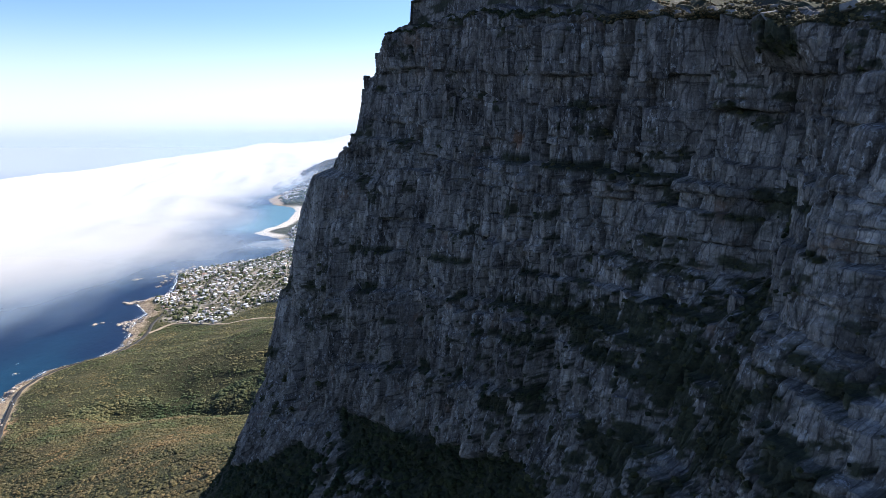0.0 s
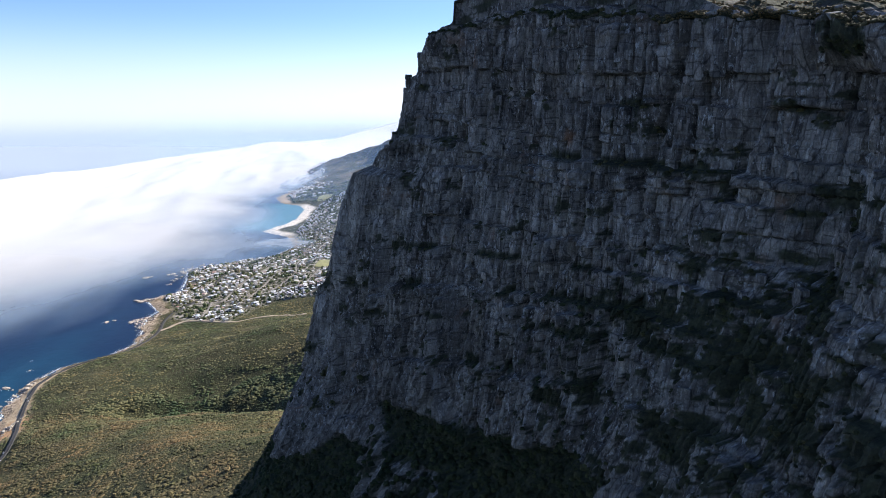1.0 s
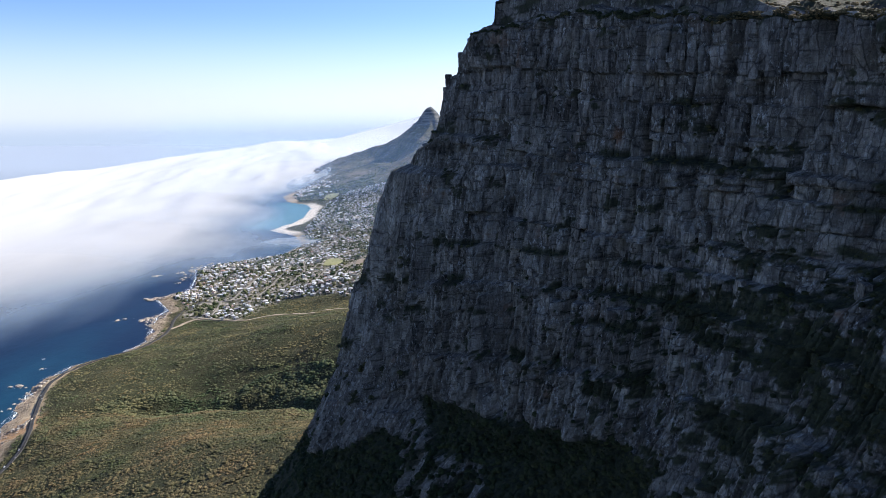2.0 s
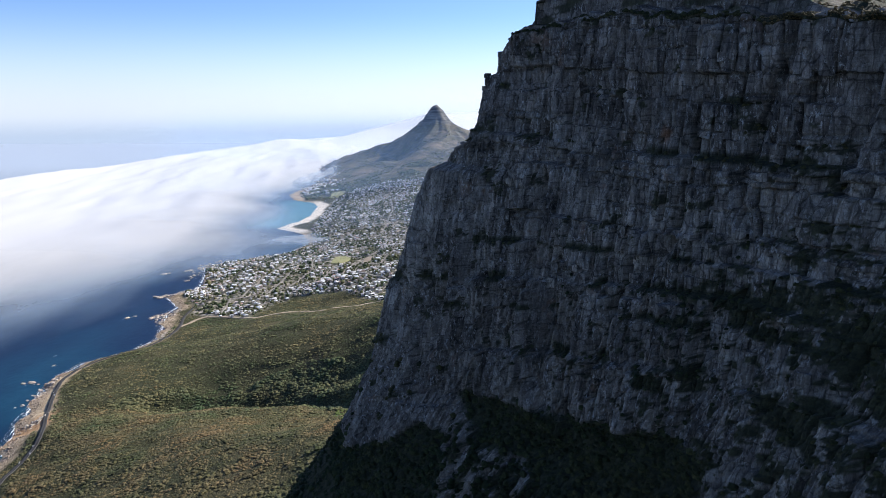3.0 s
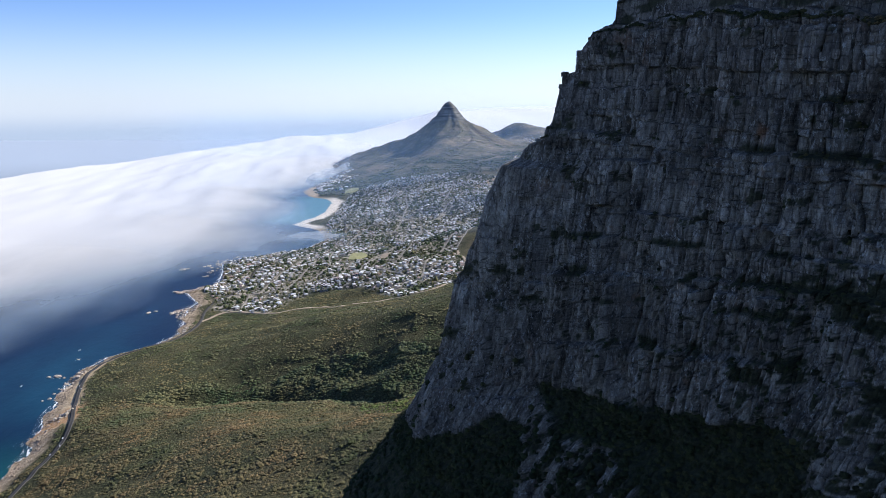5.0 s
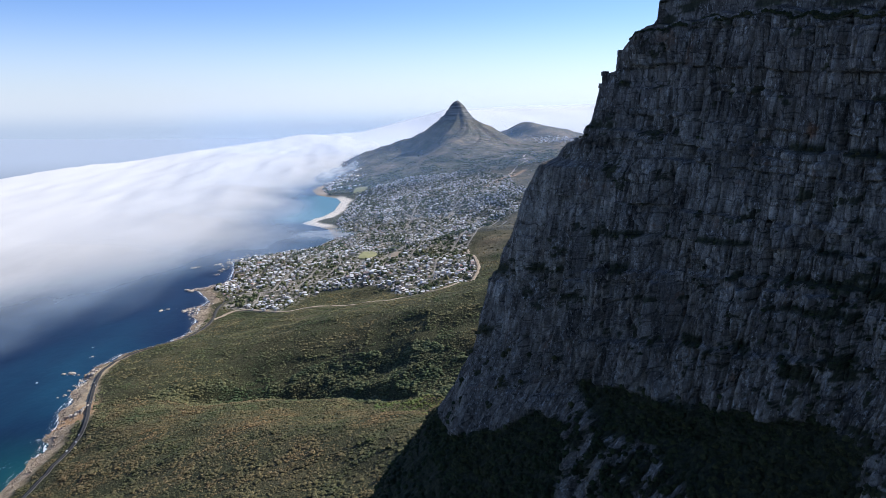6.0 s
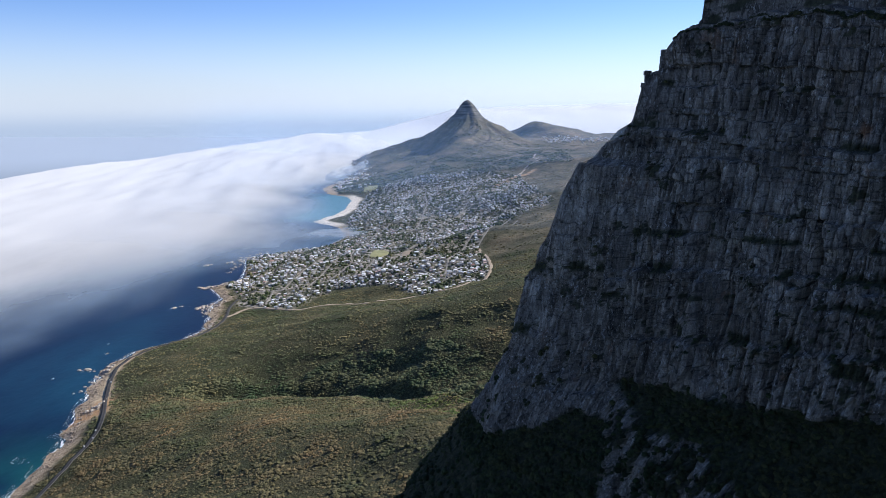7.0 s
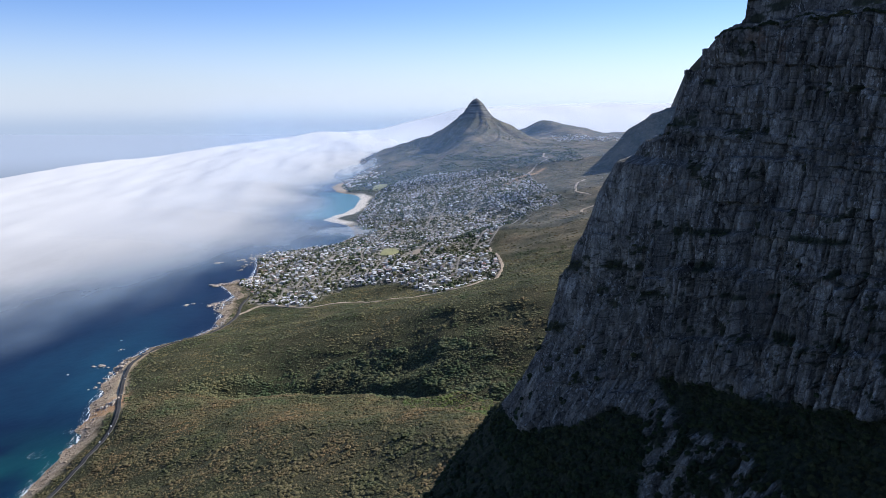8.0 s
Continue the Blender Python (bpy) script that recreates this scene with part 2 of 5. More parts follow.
def island_mat(name, stops, rough=0.8):
    m, n, l, b = material(name, rough, 0.3)
    geo = n.new("ShaderNodeNewGeometry")
    own = ramp_tex(n, l, geo.outputs["Random Per Island"], stops)
    dirt = ramp_tex(n, l, noise_tex(n, l, position(n, l), 1.5, 4), [(0.3, (0.8, 0.78, 0.75)), (0.6, (1, 1, 1))])
    l.new(mixed(n, l, 1.0, own, dirt, "MULTIPLY"), b.inputs["Base Color"])
    return m


def object_mat(name, stops, rough=0.8):
    m, n, l, b = material(name, rough, 0.3)
    info = n.new("ShaderNodeObjectInfo")
    own = ramp_tex(n, l, info.outputs["Random"], stops)
    dirt = ramp_tex(n, l, noise_tex(n, l, position(n, l), 1.5, 4), [(0.3, (0.8, 0.78, 0.75)), (0.6, (1, 1, 1))])
    l.new(mixed(n, l, 1.0, own, dirt, "MULTIPLY"), b.inputs["Base Color"])
    return m


def fog_material(name, size, tear=1.0, colour=(0.82, 0.83, 0.86), glow=(0.9, 0.91, 0.94), through_light=0.2, thin=None):
    m, n, l, b = material(name, 1.0, 0.0)
    b.inputs["Base Color"].default_value = (*colour, 1)
    wisp = noise_tex(n, l, position(n, l, (1, 0.4, 1)), size, 7, 0.62)
    fine = noise_tex(n, l, position(n, l, (1, 0.5, 1)), size * 0.22, 6, 0.6)
    dens = attribute(n, "cover")
    # thin fog takes a bluer colour, painting in the haze over the water
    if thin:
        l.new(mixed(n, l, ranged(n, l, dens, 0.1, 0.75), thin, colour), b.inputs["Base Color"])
    grain = n.new("ShaderNodeMath")
    grain.operation = "MULTIPLY_ADD"
    l.new(fine, grain.inputs[0])
    grain.inputs[1].default_value = 0.35
    l.new(wisp, grain.inputs[2])
    torn = ranged(n, l, grain.outputs[0], 0.45, 0.9, 0.0, 1.0)
    # thin fog is torn by the air, thick fog closes up
    power = n.new("ShaderNodeMath")
    power.operation = "POWER"
    inv = ranged(n, l, torn, 0.0, 1.0, 1 + 0.7 * tear, 1 - 0.4 * tear)
    l.new(dens, power.inputs[0])
    l.new(inv, power.inputs[1])
    alpha = power.outputs[0]
    veil = n.new("ShaderNodeBsdfTranslucent")
    veil.inputs["Color"].default_value = (*glow, 1)
    milk = n.new("ShaderNodeMixShader")
    milk.inputs[0].default_value = through_light
    l.new(b.outputs[0], milk.inputs[1])
    l.new(veil.outputs[0], milk.inputs[2])
    clear = n.new("ShaderNodeBsdfTransparent")
    mix = n.new("ShaderNodeMixShader")
    out = n["Material Output"]
    l.new(alpha, mix.inputs[0])
    l.new(clear.outputs[0], mix.inputs[1])
    l.new(milk.outputs[0], mix.inputs[2])
    l.new(mix.outputs[0], out.inputs[0])
    return m


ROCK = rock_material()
GROUND = ground_material()
SCRUB = bush_material("fynbos_leaves", (0.068, 0.063, 0.036), (0.116, 0.102, 0.053), (0.17, 0.141, 0.082))
FOREST = bush_material("tree_leaves", (0.061, 0.079, 0.046), (0.114, 0.13, 0.07), (0.153, 0.16, 0.088))
SLOPE_SCRUB = bush_material("green_fynbos_leaves", (0.084, 0.09, 0.049), (0.135, 0.135, 0.07), (0.177, 0.164, 0.09))
FRESH_SCRUB = bush_material("fresh_fynbos_leaves", (0.07, 0.095, 0.03), (0.115, 0.145, 0.045), (0.15, 0.172, 0.06))
# leaves on the cliff's shaded side, deep shade put into their colour
SHADED_LEAVES = bush_material("shaded_leaves", (0.024, 0.03, 0.016), (0.042, 0.048, 0.022), (0.065, 0.066, 0.03))
WATER = water_material()
FOAM = plain("sea_foam", (0.62, 0.66, 0.68), 0.9, 0.3, 1.5)
ASPHALT = plain("asphalt", (0.068, 0.065, 0.062), 0.9, 0.25, 2.0, 0.08)
DIRT = plain("pale_dirt", (0.36, 0.285, 0.205), 0.95, 0.25, 6)
STREET = plain("street_concrete", (0.25, 0.225, 0.19), 0.9, 0.25, 6)
BOULDER = plain("granite_boulder", (0.33, 0.255, 0.185), 0.9, 0.45, 1.6)
PALE_GRANITE = plain("pale_granite", (0.44, 0.375, 0.3), 0.9, 0.4, 2.0)
PALE_ROCK = plain("weathered_sandstone", (0.22, 0.207, 0.185), 0.9, 0.4, 0.8)
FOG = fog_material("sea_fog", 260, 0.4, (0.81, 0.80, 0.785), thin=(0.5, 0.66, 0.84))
CLOUD = fog_material("far_cloud", 700, 0.02, (0.86, 0.86, 0.86), (0.88, 0.88, 0.88), 0.03)
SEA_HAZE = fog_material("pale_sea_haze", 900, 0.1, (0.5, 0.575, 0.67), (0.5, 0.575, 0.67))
# blue of distant air, put into the colour of the valley's haze sheets
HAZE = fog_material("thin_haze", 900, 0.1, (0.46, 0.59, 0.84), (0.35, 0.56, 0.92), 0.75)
GRASS = plain("mown_grass", (0.28, 0.27, 0.125), 0.95, 0.15, 8)
ROOF_STOPS = [(0.0, (0.26, 0.26, 0.26)), (0.12, (0.5, 0.485, 0.465)), (0.26, (0.8, 0.78, 0.75)), (0.46, (0.77, 0.74, 0.69)), (0.53, (0.46, 0.23, 0.15)), (0.59, (0.4, 0.36, 0.33)), (0.68, (0.85, 0.84, 0.81)), (1.0, (0.84, 0.83, 0.8))]
WALL_STOPS = [(0.0, (0.74, 0.68, 0.58)), (0.4, (0.62, 0.52, 0.41)), (0.7, (0.76, 0.71, 0.64)), (0.9, (0.52, 0.42, 0.32))]


# ---------------------------------------------------------------- numeric helpers
def lattice(i, j, seed):
    h = (i.astype(np.int64) * 374761393 + j.astype(np.int64) * 668265263 + seed * 982451653) & 0x7FFFFFFF
    h = ((h ^ (h >> 13)) * 1274126177) & 0x7FFFFFFF
    return ((h ^ (h >> 16)) & 0xFFFF) / 65535.0


def value_noise(x, y, seed=0):
    """Smooth noise in -1..1 on arrays."""
    i, j = np.floor(x), np.floor(y)
    fx, fy = x - i, y - j
    fx, fy = fx * fx * (3 - 2 * fx), fy * fy * (3 - 2 * fy)
    a, b = lattice(i, j, seed), lattice(i + 1, j, seed)
    c, d = lattice(i, j + 1, seed), lattice(i + 1, j + 1, seed)
    return 2 * ((a * (1 - fx) + b * fx) * (1 - fy) + (c * (1 - fx) + d * fx) * fy) - 1


def fractal(x, y, octaves=4, seed=0, gain=0.5):
    total, amp, f = 0, 1, 1
    for k in range(octaves):
        total = total + amp * value_noise(x * f + 17.3 * k, y * f - 9.1 * k, seed + k)
        amp, f = amp * gain, f * 2.03
    return total


def smooth(a, b, v):
    t = np.clip((v - a) / (b - a), 0, 1)
    return t * t * (3 - 2 * t)


def mesh_from(name, verts, faces, mat, smooth_shade=True, attributes=None):
    """A mesh object from arrays; faces is an n by 3 or n by 4 array."""
    me = bpy.data.meshes.new(name)
    verts, faces = np.asarray(verts, np.float32), np.asarray(faces, np.int32)
    me.vertices.add(len(verts))
    me.vertices.foreach_set("co", verts.ravel())
    me.loops.add(faces.size)
    me.loops.foreach_set("vertex_index", faces.ravel())
    me.polygons.add(len(faces))
    me.polygons.foreach_set("loop_start", np.arange(len(faces), dtype=np.int32) * faces.shape[1])
    me.polygons.foreach_set("loop_total", np.full(len(faces), faces.shape[1], np.int32))
    me.polygons.foreach_set("use_smooth", np.full(len(faces), smooth_shade))
    for key, values in (attributes or {}).items():
        a = me.attributes.new(key, "FLOAT", "POINT")
        a.data.foreach_set("value", np.asarray(values, np.float32).ravel())
    me.materials.append(mat)
    me.update(calc_edges=True)
    return new(name, me)


def grid_faces(rows, cols):
    i = np.arange(rows - 1)[:, None] * cols + np.arange(cols - 1)[None, :]
    return np.stack([i, i + 1, i + cols + 1, i + cols], -1).reshape(-1, 4)


def scattered(name, shapes, places, sizes, heights, turns, mat, parent=None):
    """Many copies of a few small base shapes, joined into one mesh."""
    which = np.random.randint(0, len(shapes), len(places))
    vs, fs, base = [], [], 0
    for k, (bv, bf) in enumerate(shapes):
        sel = which == k
        n = sel.sum()
        if not n:
            continue
        c, s = np.cos(turns[sel])[:, None], np.sin(turns[sel])[:, None]
        x = (bv[None, :, 0] * c - bv[None, :, 1] * s) * sizes[sel][:, None]
        y = (bv[None, :, 0] * s + bv[None, :, 1] * c) * sizes[sel][:, None]
        z = bv[None, :, 2] * heights[sel][:, None]
        v = np.stack([x, y, z], -1) + places[sel][:, None, :]
        f = bf[None] + (base + np.arange(n) * len(bv))[:, None, None]
        vs.append(v.reshape(-1, 3))
        fs.append(f.reshape(-1, bf.shape[1]))
        base += n * len(bv)
    ob = mesh_from(name, np.concatenate(vs), np.concatenate(fs), mat, False)
    ob.parent = parent
    return ob


def lumps(count, subdivisions, rough, squash=1.0, seed=3):
    """Base shapes: rough round clumps of radius 1 that sit on z = 0."""
    rng, made = random.Random(seed), []
    for k in range(count):
        bm = bmesh.new()
        bmesh.ops.create_icosphere(bm, subdivisions=subdivisions, radius=1)
        off = rng.random() * 50
        for v in bm.verts:
            d = v.co.normalized()
            r = 1 + rough * noise.noise(d * 2.1 + Vector((off, 0, 0))) + rough * rng.uniform(-0.6, 0.6)
            v.co = d * r
            v.co.z = max(v.co.z * squash + 0.45, -0.15)
        bmesh.ops.delete(bm, geom=[f for f in bm.faces if max(v.co.z for v in f.verts) < 0.12], context="FACES")
        bm.verts.index_update()
        made.append((np.array([v.co[:] for v in bm.verts]), np.array([[v.index for v in f.verts] for f in bm.faces])))
        bm.free()
    return made


# ---------------------------------------------------------------- the lie of the land
COAST_Y = [-400, 0, 300, 445, 505, 570, 640, 682, 720, 756, 794, 858, 900, 930, 982, 1034, 1115, 1178, 1227, 1296, 1364, 1424, 1489, 1558, 1656, 1773, 1908, 1987, 2022, 2152, 2255, 2369, 2612, 2906, 3400, 5200]
COAST_X = [-420, -385, -350, -343, -350, -373, -393, -399, -390, -355, -341, -356, -370, -366, -402, -372, -391, -414, -357, -285, -269, -273, -303, -375, -341, -333, -343, -378, -427, -480, -473, -452, -505, -560, -560, -420]
Y_KNOTS = [-400, 0, 300, 450, 520, 570, 660, 770, 880, 1000, 1155, 1400, 1900, 2300, 2800, 5200]
D_KNOTS = [0, 15, 40, 100, 160, 210, 270, 340, 450, 650]
SLOPES = [
    [0, 6, 16, 42, 68, 90, 118, 150, 200, 270],
    [0, 6, 16, 42, 68, 90, 118, 150, 200, 270],
    [0, 6, 16, 38, 60, 77, 96, 124, 180, 250],
    [0, 6, 16, 37, 56, 72, 89, 112, 155, 225],
    [0, 6, 14, 30, 46, 58, 74, 96, 145, 225],
    [0, 5, 10, 16, 26, 34, 56, 76, 108, 150],
    [0, 5, 9, 17, 28, 37, 52, 69, 98, 145],
    [0, 5, 9, 18, 30, 41, 52, 66, 92, 135],
]
SLOPES += [
    [0, 3, 4, 6, 12, 22, 38, 54, 76, 125],
    [0, 3, 4, 7, 11, 17, 30, 46, 66, 110],
    [0, 3, 4, 7, 10, 14, 21, 36, 56, 90],
    [0, 2, 4, 9, 14, 20, 28, 40, 70, 105],
    [0, 1.5, 3, 8, 18, 28, 40, 52, 68, 95],
    [0, 3, 6, 14, 26, 38, 50, 64, 80, 105],
    [0, 4, 10, 26, 42, 55, 68, 80, 92, 105],
    [0, 4, 8, 16, 24, 30, 36, 40, 44, 50],
]


def coast(y):
    return np.interp(y, COAST_Y, COAST_X)


# plans of the cliff at falling heights, from the near end round the corner to its far side
CLIFF_NEAR = [(66, -200), (66, -90), (64, -20)]
CLIFF_FAR = [(110, 205), (220, 280), (420, 420), (720, 520)]
CLIFF_PLANS = {}
CLIFF_PLANS.update({
    291: [(60, 25), (57, 48), (56, 60), (53.5, 68), (49, 78), (41, 86), (36, 93), (32, 101), (28.5, 107.5), (24, 114.5)],
    276: [(58, 25), (54, 50), (53.5, 60), (52.5, 68), (48.5, 78), (41, 86), (36.3, 92), (32.5, 100), (27.5, 107), (21.5, 115.5)],
    266: [(57, 25), (53, 48), (52, 60), (50.5, 69), (46.5, 78.5), (40, 85.5), (34.5, 92), (29, 100), (23, 109), (14.5, 117.5)],
    247: [(52, 25), (46, 45), (43.5, 57), (44, 67), (42.5, 76), (37.5, 84), (30.5, 92.5), (24.5, 100), (18.5, 109), (11, 118.5)],
})
CLIFF_PLANS.update({
    231: [(46, 25), (40, 42), (38, 55), (37, 66), (36, 75), (32.5, 83.5), (27.5, 93), (20.5, 102), (14, 111.5), (5, 122)],
    223: [(38, 25), (33, 40), (31, 52), (29, 62), (27, 71), (23, 79), (19, 88.5), (13, 98.5), (7, 110), (-1, 123)],
    205: [(22, 20), (17, 35), (15, 47), (13, 57), (11, 66), (8, 76), (4, 86), (-1, 96), (-7, 109), (-11, 123)],
    110: [(-58, 20), (-63, 35), (-65, 47), (-67, 57), (-69, 66), (-72, 76), (-76, 86), (-81, 97), (-86, 112), (-92, 130)],
})
# the outline of the corner from its foot to the top: height, x, y
CORNER = [(110, -84, 150), (205, -15.8, 150.5), (209, -13.0, 147.5), (215, -9.8, 142.6), (222, -6.6, 140.8), (230, -2.6, 138.7), (238, -0.4, 138.4), (246, 0.9, 138.6), (254, 2.8, 134.5), (262, 4.2, 133.4),
          (265, 5.4, 131.9), (269.2, 7.2, 130.2), (270.4, 10.4, 130.5), (273.4, 11.4, 129.2), (274.4, 13.8, 126.4), (278, 15.1, 125.8), (282, 15.8, 125.8), (286.2, 16.8, 125.6), (286.8, 18.6, 123.8), (289.5, 18.6, 122.5), (291, 19.0, 121.6), (293, 20.2, 121)]


def corner_at(h):
    """Plan place of the corner at height h."""
    z, x, y = np.array(CORNER).T
    return np.interp(h, z, x), np.interp(h, z, y)


for h in CLIFF_PLANS:
    cx, cy = corner_at(h)
    CLIFF_PLANS[h] += [(float(cx), float(cy)), (float(cx) + 9, float(cy) + 12), (float(cx) + 38, float(cy) + 40)]
CLIFF_PLAN = CLIFF_NEAR + CLIFF_PLANS[276] + CLIFF_FAR


def resample(points, step):
    """Catmull-Rom through the points, then even steps along it."""
    p = np.array([2 * np.array(points[0]) - points[1], *points, 2 * np.array(points[-1]) - points[-2]], float)
    out = []
    for k in range(1, len(p) - 2):
        t = np.linspace(0, 1, 30, endpoint=False)[:, None]
        a, b, c, d = p[k - 1], p[k], p[k + 1], p[k + 2]
        out.append(0.5 * (2 * b + (c - a) * t + (2 * a - 5 * b + 4 * c - d) * t ** 2 + (3 * b - a - 3 * c + d) * t ** 3))
    out = np.concatenate([*out, p[-2:-1]])
    s = np.r_[0, np.cumsum(np.hypot(*np.diff(out, axis=0).T))]
    at = np.arange(0, s[-1], step) if np.isscalar(step) else step(s)
    return np.stack([np.interp(at, s, out[:, 0]), np.interp(at, s, out[:, 1])], 1), at


def inside_cliff(x, y):
    """Metres behind the cliff's plan line (negative in front of it)."""
    line, _ = resample(CLIFF_PLAN, 6.0)
    ring = np.concatenate([line, [(900, 520), (900, -200)]])
    best = np.full(x.shape, 1e9)
    for a in line:
        best = np.minimum(best, (x - a[0]) ** 2 + (y - a[1]) ** 2)
    odd = np.zeros(x.shape, bool)
    for a, b in zip(ring, np.roll(ring, -1, 0)):
        cross = (a[1] > y) != (b[1] > y)
        odd ^= cross & (x < a[0] + (y - a[1]) * (b[0] - a[0]) / (b[1] - a[1] + 1e-9))
    return np.where(odd, 1, -1) * np.sqrt(best)


def crest_line(x):
    """Where the near spur breaks off to the ravine behind it."""
    return np.interp(x, [-330, -258, -194, -130, -78, -40, -5, 30], [572, 566, 555, 537, 512, 480, 430, 365])


def land(x, y):
    """Height of the ground."""
    x, y = np.asarray(x, float), np.asarray(y, float)
    d = x - coast(y) + 5 * fractal(x / 40, y / 22, 3, 5) * smooth(300, 500, y)
    yk = np.interp(y, Y_KNOTS, np.arange(len(Y_KNOTS)))
    i = np.clip(np.floor(yk).astype(int), 0, len(Y_KNOTS) - 2)
    f = yk - i
    f = f * f * (3 - 2 * f) * 0.5 + f * 0.5
    dk = np.interp(d, D_KNOTS, np.arange(len(D_KNOTS)))
    j = np.clip(np.floor(dk).astype(int), 0, len(D_KNOTS) - 2)
    g = dk - j
    t = np.array(SLOPES, float)
    z = (t[i, j] * (1 - g) + t[i, j + 1] * g) * (1 - f) + (t[i + 1, j] * (1 - g) + t[i + 1, j + 1] * g) * f
    z = np.where(d > 650, z + (d - 650) * 0.08 * (y < 2400), z)
    z = np.where(d < 0, d * 0.22, z)
    z = z + np.clip(d / 60, 0, 1) * (2.2 * fractal(x / 55, y / 55, 4, 11) + 0.02 * np.clip(d, 0, 300) * fractal(x / 120, y / 120, 2, 31))
    # the near spur falls to a crest, with a wooded ravine close behind it
    brink = crest_line(x)
    fall = np.interp(x, [-290, -258, -194, -130, -78, -5, 40], [0, 6, 15, 25, 31, 33, 34])
    z = z - fall * np.where(y < brink, smooth(brink - 170, brink, y), smooth(brink + 150, brink - 10, y))
    z = z - 0.28 * fall * np.exp(-((y - brink - 17) / 11) ** 2)
    bank = 29 + 0.3 * (x + 140) + 0.22 * (y - 540) + 0.1 * np.clip(x - 50, 0, None) + 1.2 * np.clip(x - 170, 0, None) + 2.5 * fractal(x / 40, y / 40, 4, 12)
    z = z + np.minimum(bank - z, 0) * smooth(brink + 4, brink + 34, y) * smooth(720, 600, y) * smooth(-150, -110, x)
    # pointed peak with a steep head
    px, py = x + 13, y - 2800
    r = np.hypot(px, py * 0.9)
    r = r - 0.13 * np.minimum(r, 90) * smooth(330, 90, r)
    ang = np.arctan2(py, px)
    rough = fractal(np.cos(ang) * 3 + r / 140, np.sin(ang) * 3, 4, 71)
    head = 279 - np.clip(r, 0, 14) * 0.8 - np.clip(r - 14, 0, 36) * 1.45 - np.clip(r - 50, 0, 20) * 0.8
    ridge = np.clip(-np.cos(ang - 0.15), 0, 1) ** 6
    front = np.clip(-np.sin(ang + 0.25), 0, 1) ** 3
    fall = 0.50 - 0.10 * ridge - 0.20 * front
    bearing = np.mod(ang, 2 * np.pi) - 3.7
    hollow = np.exp(-(bearing / np.where(bearing > 0, 0.66, 0.56)) ** 2 * np.abs(bearing / 0.6))
    fall = fall * (1 - hollow) + hollow * np.where(r < 245, 1.06, (1.06 * 175 + 0.12 * (r - 245)) / np.clip(r - 70, 1, None))
    body = head - np.interp(r, [0, 12, 30, 58, 125, 200, 320], [0, -1, 0, 3, 8, 8, 0]) * (1 + 0.5 * smooth(0.2, -0.6, np.cos(ang))) * (1 - 0.7 * hollow) - np.clip(r - 70, 0, 2000) * fall + rough * np.clip((r - 15) / 90, 0, 1) * 11
    body = np.minimum(body, 0.4 * np.clip(d, 0, None) + 0.8 * np.clip(d - 90, 0, None) + 6 * rough * smooth(20, 120, d))
    body = body + 6 * fractal(x / 16, y / 16, 3, 72) * smooth(4, 22, r) * smooth(120, 60, r)
    z = np.maximum(z, body) + 6 * np.exp(-((z - body) / 14) ** 2) * (y > 1900)
    # rounded hill behind it
    hx, hy = x - 365, y - 3560
    hill = 153 * np.exp(-(np.abs(hx * 0.92 + hy * 0.25) / np.where(hx > 0, 330, 230)) ** 2.0 - (hy / 420) ** 2) + 13 * fractal(x / 110, y / 110, 4, 91)
    z = np.where(y > 2700, np.maximum(z, hill), z)
    # gentle foot of the table mountain beyond the near cliff
    q = x - np.interp(y, [500, 1000, 1500, 1850], [356, 361, 370, 352])
    gentle = 70 + 0.3 * np.minimum(0.72 * q + 0.95 * np.clip(q - 330, 0, 190) + 9 * fractal(x / 60, y / 60, 5, 51), 420) * smooth(450, 800, y) * smooth(1900, 1750, y)
    z = np.where((q > 0) & (y < 1900), np.maximum(z, gentle), z)
    # its far wing: a ridge whose high end keeps its own face in shade
    q = x - np.interp(y, [1780, 1900, 2280, 2712, 2950], [234, 301, 428, 546, 760]) + 7 * fractal(x / 60, y / 90, 4, 52)
    face = np.interp(q, [0, 90, 140, 226, 236, 330, 900], [0, 103, 139, 170, 262, 372, 420]) + 9 * fractal(x / 34, y / 34, 5, 53) * smooth(0, 40, q)
    face = np.where(q > 228, face * smooth(1960, 2000, y), face * smooth(1825, 1950, y))
    z = np.where(q > 0, np.maximum(z, 84 + face * smooth(2920, 2720, y)), z)
    # the near mountain's top, behind its cliff
    near = (x > -60) & (y < 700)
    s = np.full(x.shape, -100.0)
    s[near] = inside_cliff(x[near], y[near])
    top = np.interp(y, [20, 60, 100], [290.5, 293, 295.5]) + 0.1 * np.clip(s, 0, 200) + 3 * fractal(x / 25, y / 25, 3, 41)
    return z + (np.maximum(top, z) - z) * smooth(14, 26, s)


def axis_steps(parts):
    out = [parts[0][0]]
    for a, b, step in parts:
        out += list(np.linspace(a, b, max(2, int(round((b - a) / step)) + 1))[1:])
    return np.array(out)


